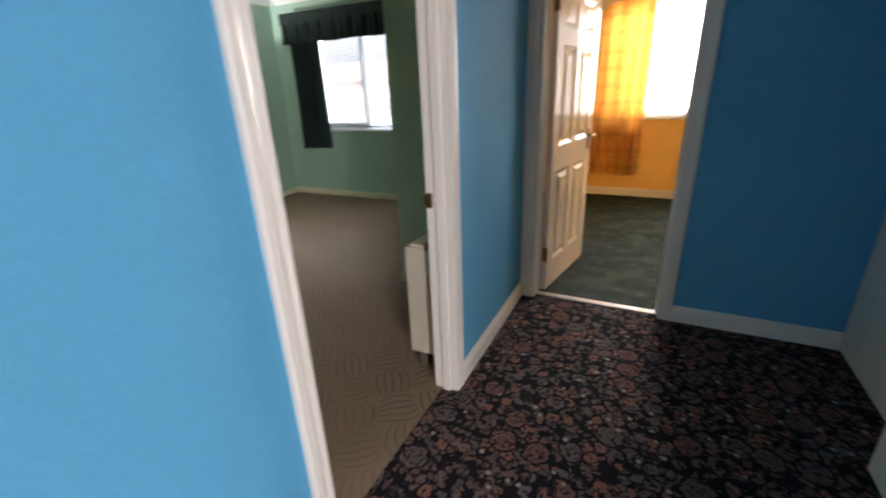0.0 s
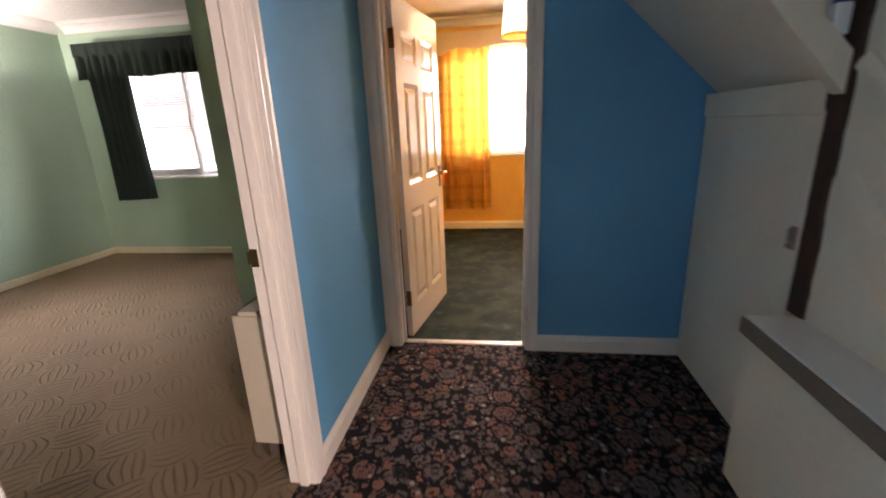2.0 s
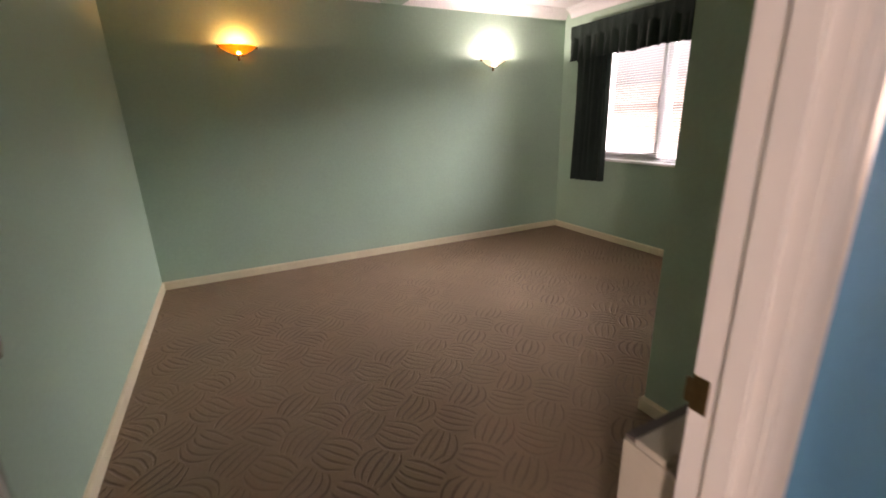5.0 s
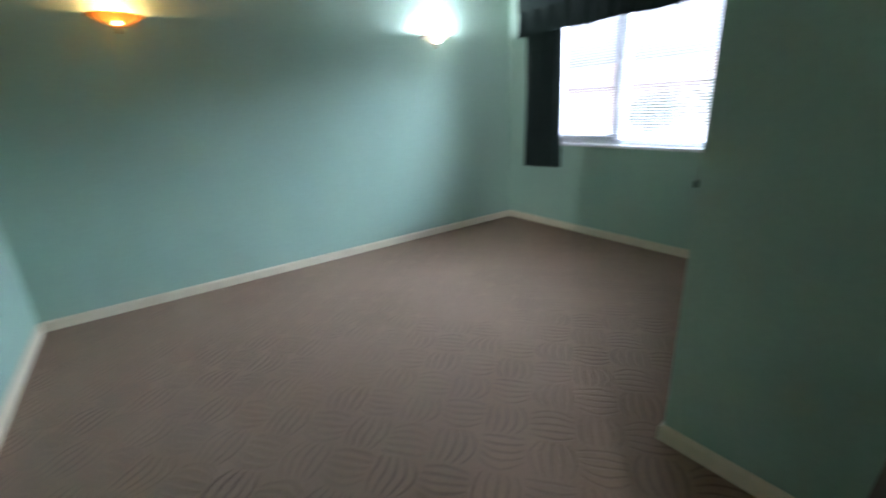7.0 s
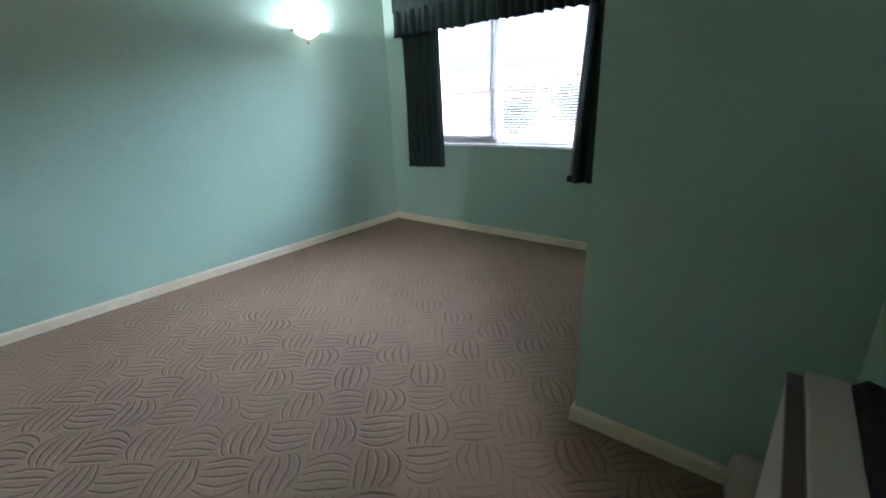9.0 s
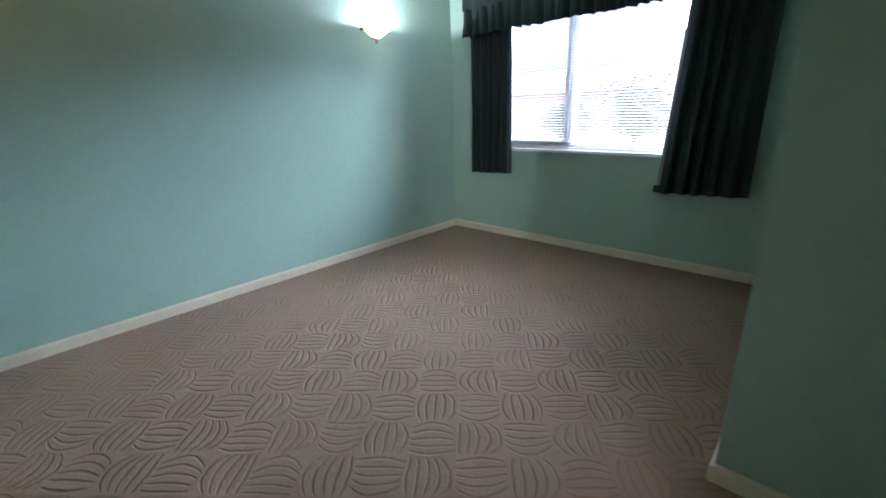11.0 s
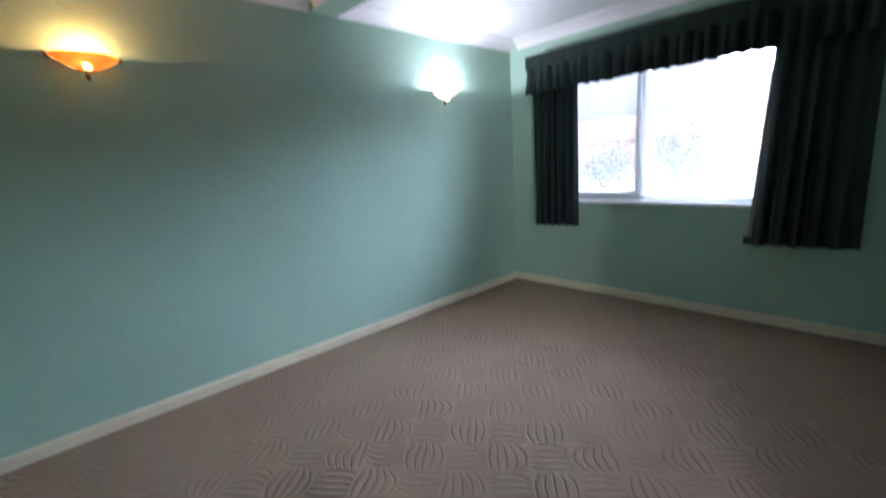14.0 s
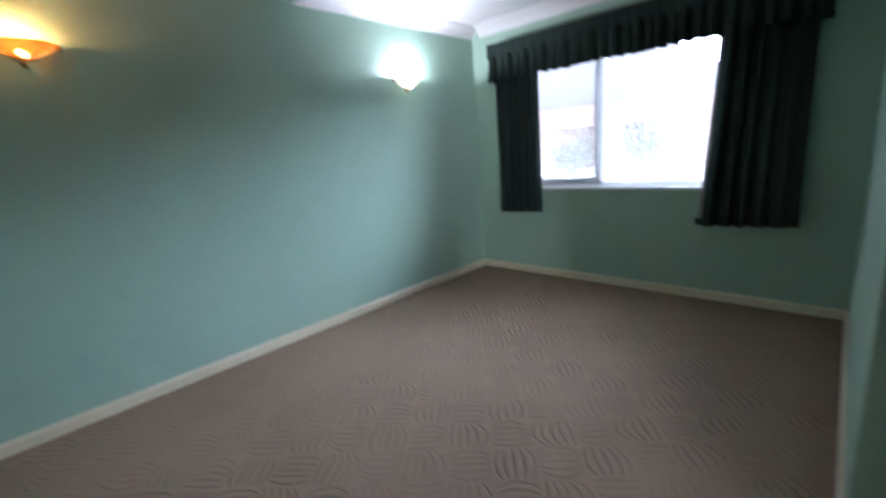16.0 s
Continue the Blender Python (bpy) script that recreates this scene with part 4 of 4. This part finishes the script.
pr = [(0.90, 2.269), (XR - 0.015, 1.376), (XR - 0.015, 1.493), (0.90, 2.36)]
va = [bm.verts.new((x, 2.625, z)) for x, z in pr]
vb = [bm.verts.new((x, 2.679, z)) for x, z in pr]
for i in range(4):
    bm.faces.new((va[i], va[(i + 1) % 4], vb[(i + 1) % 4], vb[i]))
bm.faces.new(va)
bm.faces.new(vb)
bmesh.ops.recalc_face_normals(bm, faces=bm.faces)
structure("trim_soffit_string", bm, M["magnolia"], "off-white sloping string board of the upper stairs", "stair string")
c = empty("cupboard_door", (XR, 3.1, 0), "off-white flush cupboard door under the stairs, closed", "cupboard door", kind="structure")
under(part("leaf", box(XR - 0.012, XR - 0.001, 2.695, 3.505, 0.03, 1.319, 0.002), M["magnolia"]), c)
under(part("rail", box(XR - 0.013, XR - 0.001, 2.70, YF - 0.001, 1.322, 1.425, 0.002), M["magnolia"], None, "off-white painted rail over the cupboard door"), c)
bm = box(XR - 0.018, XR - 0.011, 2.705, 2.74, 0.875, 0.955, 0.002)
add_box(bm, XR - 0.034, XR - 0.018, 2.712, 2.728, 0.905, 0.95, 0.004)
add_box(bm, XR - 0.030, XR - 0.018, 2.722, 2.735, 0.88, 0.895, 0.003)
under(part("latch", bm, M["steel"], None, "small dull metal latch"), c)
b = empty("bottle", (1.678, 2.652, 1.535), "small white plastic bottle with a blue cap", "bottle")
bm = box(-0.022, 0.022, -0.02, 0.02, 0.0, 0.085, 0.008)
part("body", bm, M["upvc"], b)
part("cap", tube([(0, 0, 0.083), (0, 0, 0.13), (0, 0, 0.137)], 0.019, 14), M["bluecloth"], b, "deep blue cap")

# ---- orange room ----
c = empty("curtain", (0.39, 6.52, 0.27), "short yellow checked curtain glowing in front of the window", "curtain")
under(smooth(part("drape", cloth([(-0.05, 6.53), (0.565, 6.53)], 0.29, 2.20, 5.0, 0.046, 31, 22), M["checked"])), c)
bm = bmesh.new()
low = []
for k in range(81):
    x = -0.15 + k / 80 * 2.6
    f = min(x, 2.3 - x)             # the same from either end
    if f < 0.02:
        z = 2.098
    elif f < 0.21:
        z = 2.098 + 0.068 * math.sin((f - 0.02) / 0.19 * math.pi / 2)
    elif f < 0.40:
        z = 2.143 + 0.023 * math.cos((f - 0.21) / 0.19 * math.pi / 2)
    else:
        z = 2.143 + 0.04 * abs(math.sin((f - 0.40) / 0.75 * math.pi))
    low.append((x, z))
prof = [(-0.15, 2.335)] + low + [(2.45, 2.335)]
va = [bm.verts.new((x, 6.44, z)) for x, z in prof]
vb = [bm.verts.new((x, 6.46, z)) for x, z in prof]
top = len(prof)
for i in range(top):
    bm.faces.new((va[i], va[(i + 1) % top], vb[(i + 1) % top], vb[i]))
for i in range(1, top - 2):
    for vv in (va, vb):
        xa, xb = vv[i].co.x, vv[i + 1].co.x
        y = vv[i].co.y
        bm.faces.new((vv[i], vv[i + 1], bm.verts.new((xb, y, 2.335)), bm.verts.new((xa, y, 2.335))))
bmesh.ops.remove_doubles(bm, verts=bm.verts, dist=0.0005)
p = empty("pelmet", (1.2, 6.45, 2.1), "cream wooden pelmet with a scalloped lower edge", "pelmet")
under(part("face_board", bm, M["cream_board"]), p)
under(part("top_board", box(-0.15, 2.45, 6.46, YO - 0.002, 2.32, 2.335), M["cream_board"]), p)
under(part("return_board", box(-0.15, -0.13, 6.46, YO - 0.002, 2.098, 2.32), M["cream_board"]), p)

p = empty("pendant_light", (0.86, 5.3, HC), "pleated cream pendant lamp shade hanging from the ceiling", "pendant light")
part("ceiling_rose", tube([(0, 0, 0), (0, 0, -0.025)], 0.04, 16), M["upvc"], p)
part("flex", tube([(0, 0, -0.02), (0, 0, -0.22)], 0.003, 6), M["upvc"], p)
bm = bmesh.new()
n = 72
ra = [bm.verts.new(((0.115 + 0.004 * (k % 2)) * math.cos(k * math.tau / n), (0.115 + 0.004 * (k % 2)) * math.sin(k * math.tau / n), -0.20)) for k in range(n)]
rb = [bm.verts.new(((0.135 + 0.005 * (k % 2)) * math.cos(k * math.tau / n), (0.135 + 0.005 * (k % 2)) * math.sin(k * math.tau / n), -0.455)) for k in range(n)]
for k in range(n):
    bm.faces.new((ra[k], ra[(k + 1) % n], rb[(k + 1) % n], rb[k]))
shade = part("shade", bm, M["shade_backlit"], p)
part("trim_band", tube([(0, 0, -0.452), (0, 0, -0.478)], 0.139, 48), M["checked"], shade, "gold fringe band")

# ---- outdoors ----
bm = box(-60, 60, YO + 0.3, 90, -0.45, -0.25)
structure("ground", bm, M["ground"], "grassy ground outside the windows", "ground")


def house(x0, x1, y, depth, eaves, ridge, label):
    hs = empty("house", ((x0 + x1) / 2, y, -0.25), label, "house")
    under(part("wall", box(x0, x1, y, y + depth, -0.25, eaves), M["brick"]), hs)
    bm = bmesh.new()
    a = [bm.verts.new((x0 - 0.3, *p)) for p in ((y - 0.35, eaves - 0.1), (y + depth / 2, ridge), (y + depth + 0.35, eaves - 0.1))]
    b = [bm.verts.new((x1 + 0.3, *p)) for p in ((y - 0.35, eaves - 0.1), (y + depth / 2, ridge), (y + depth + 0.35, eaves - 0.1))]
    for i in range(3):
        bm.faces.new((a[i], a[(i + 1) % 3], b[(i + 1) % 3], b[i]))
    bm.faces.new(a)
    bm.faces.new(b)
    bmesh.ops.recalc_face_normals(bm, faces=bm.faces)
    under(part("roof", bm, M["rooftile"], None, "brown tiled roof"), hs)
    return hs


house(-27, 2.0, 24, 7, 2.0, 3.25, "long pale brick bungalow with a brown tiled roof across the gardens")


def shrub(x, y, height, seed, label):
    """A garden tree: tapered trunk, limbs, and a crown of many small leaves."""
    rnd = random.Random(seed)
    t = empty("tree", (x, y, -0.25), label, "tree")
    trunk = bmesh.new()
    tips = []
    for k in range(7):
        a = k * 2.4
        top = Vector((0.5 * height * 0.42 * math.cos(a), 0.5 * height * 0.42 * math.sin(a), height * rnd.uniform(0.55, 0.85)))
        b = tube([(0, 0, 0), (0.02, 0, height * 0.25), tuple(top * 0.55 + Vector((0, 0, height * 0.1))), tuple(top)], 0.045 - 0.004 * k, 6)
        me = bpy.data.meshes.new("limb")
        b.to_mesh(me)
        b.free()
        trunk.from_mesh(me)
        bpy.data.meshes.remove(me)
        tips.append(top)
    part("trunk", trunk, M["bark"], t)
    verts, faces = [], []
    for k in range(3000):
        c = rnd.choice(tips) + Vector((rnd.gauss(0, 0.34), rnd.gauss(0, 0.3), rnd.gauss(-0.2, 0.28))) * height * 0.5
        d = Vector((rnd.gauss(0, 1), rnd.gauss(0, 1), rnd.gauss(0, 1))).normalized()
        u = d.orthogonal().normalized() * rnd.uniform(0.03, 0.06)
        w = d.cross(u).normalized() * rnd.uniform(0.02, 0.035)
        n = len(verts)
        verts += [tuple(c - u), tuple(c - w), tuple(c + u), tuple(c + w)]
        faces.append((n, n + 1, n + 2, n + 3))
    me = bpy.data.meshes.new("crown")
    me.from_pydata(verts, [], faces)
    me.materials.append(M["leaf"])
    tagged(new("crown", me), "loose green leaves").parent = t
    return t


shrub(-7.1, 14.0, 1.75, 41, "small leafy garden tree in front of the bungalow")
shrub(-5.1, 14.2, 2.15, 43, "leafy garden tree with a loose rounded crown")
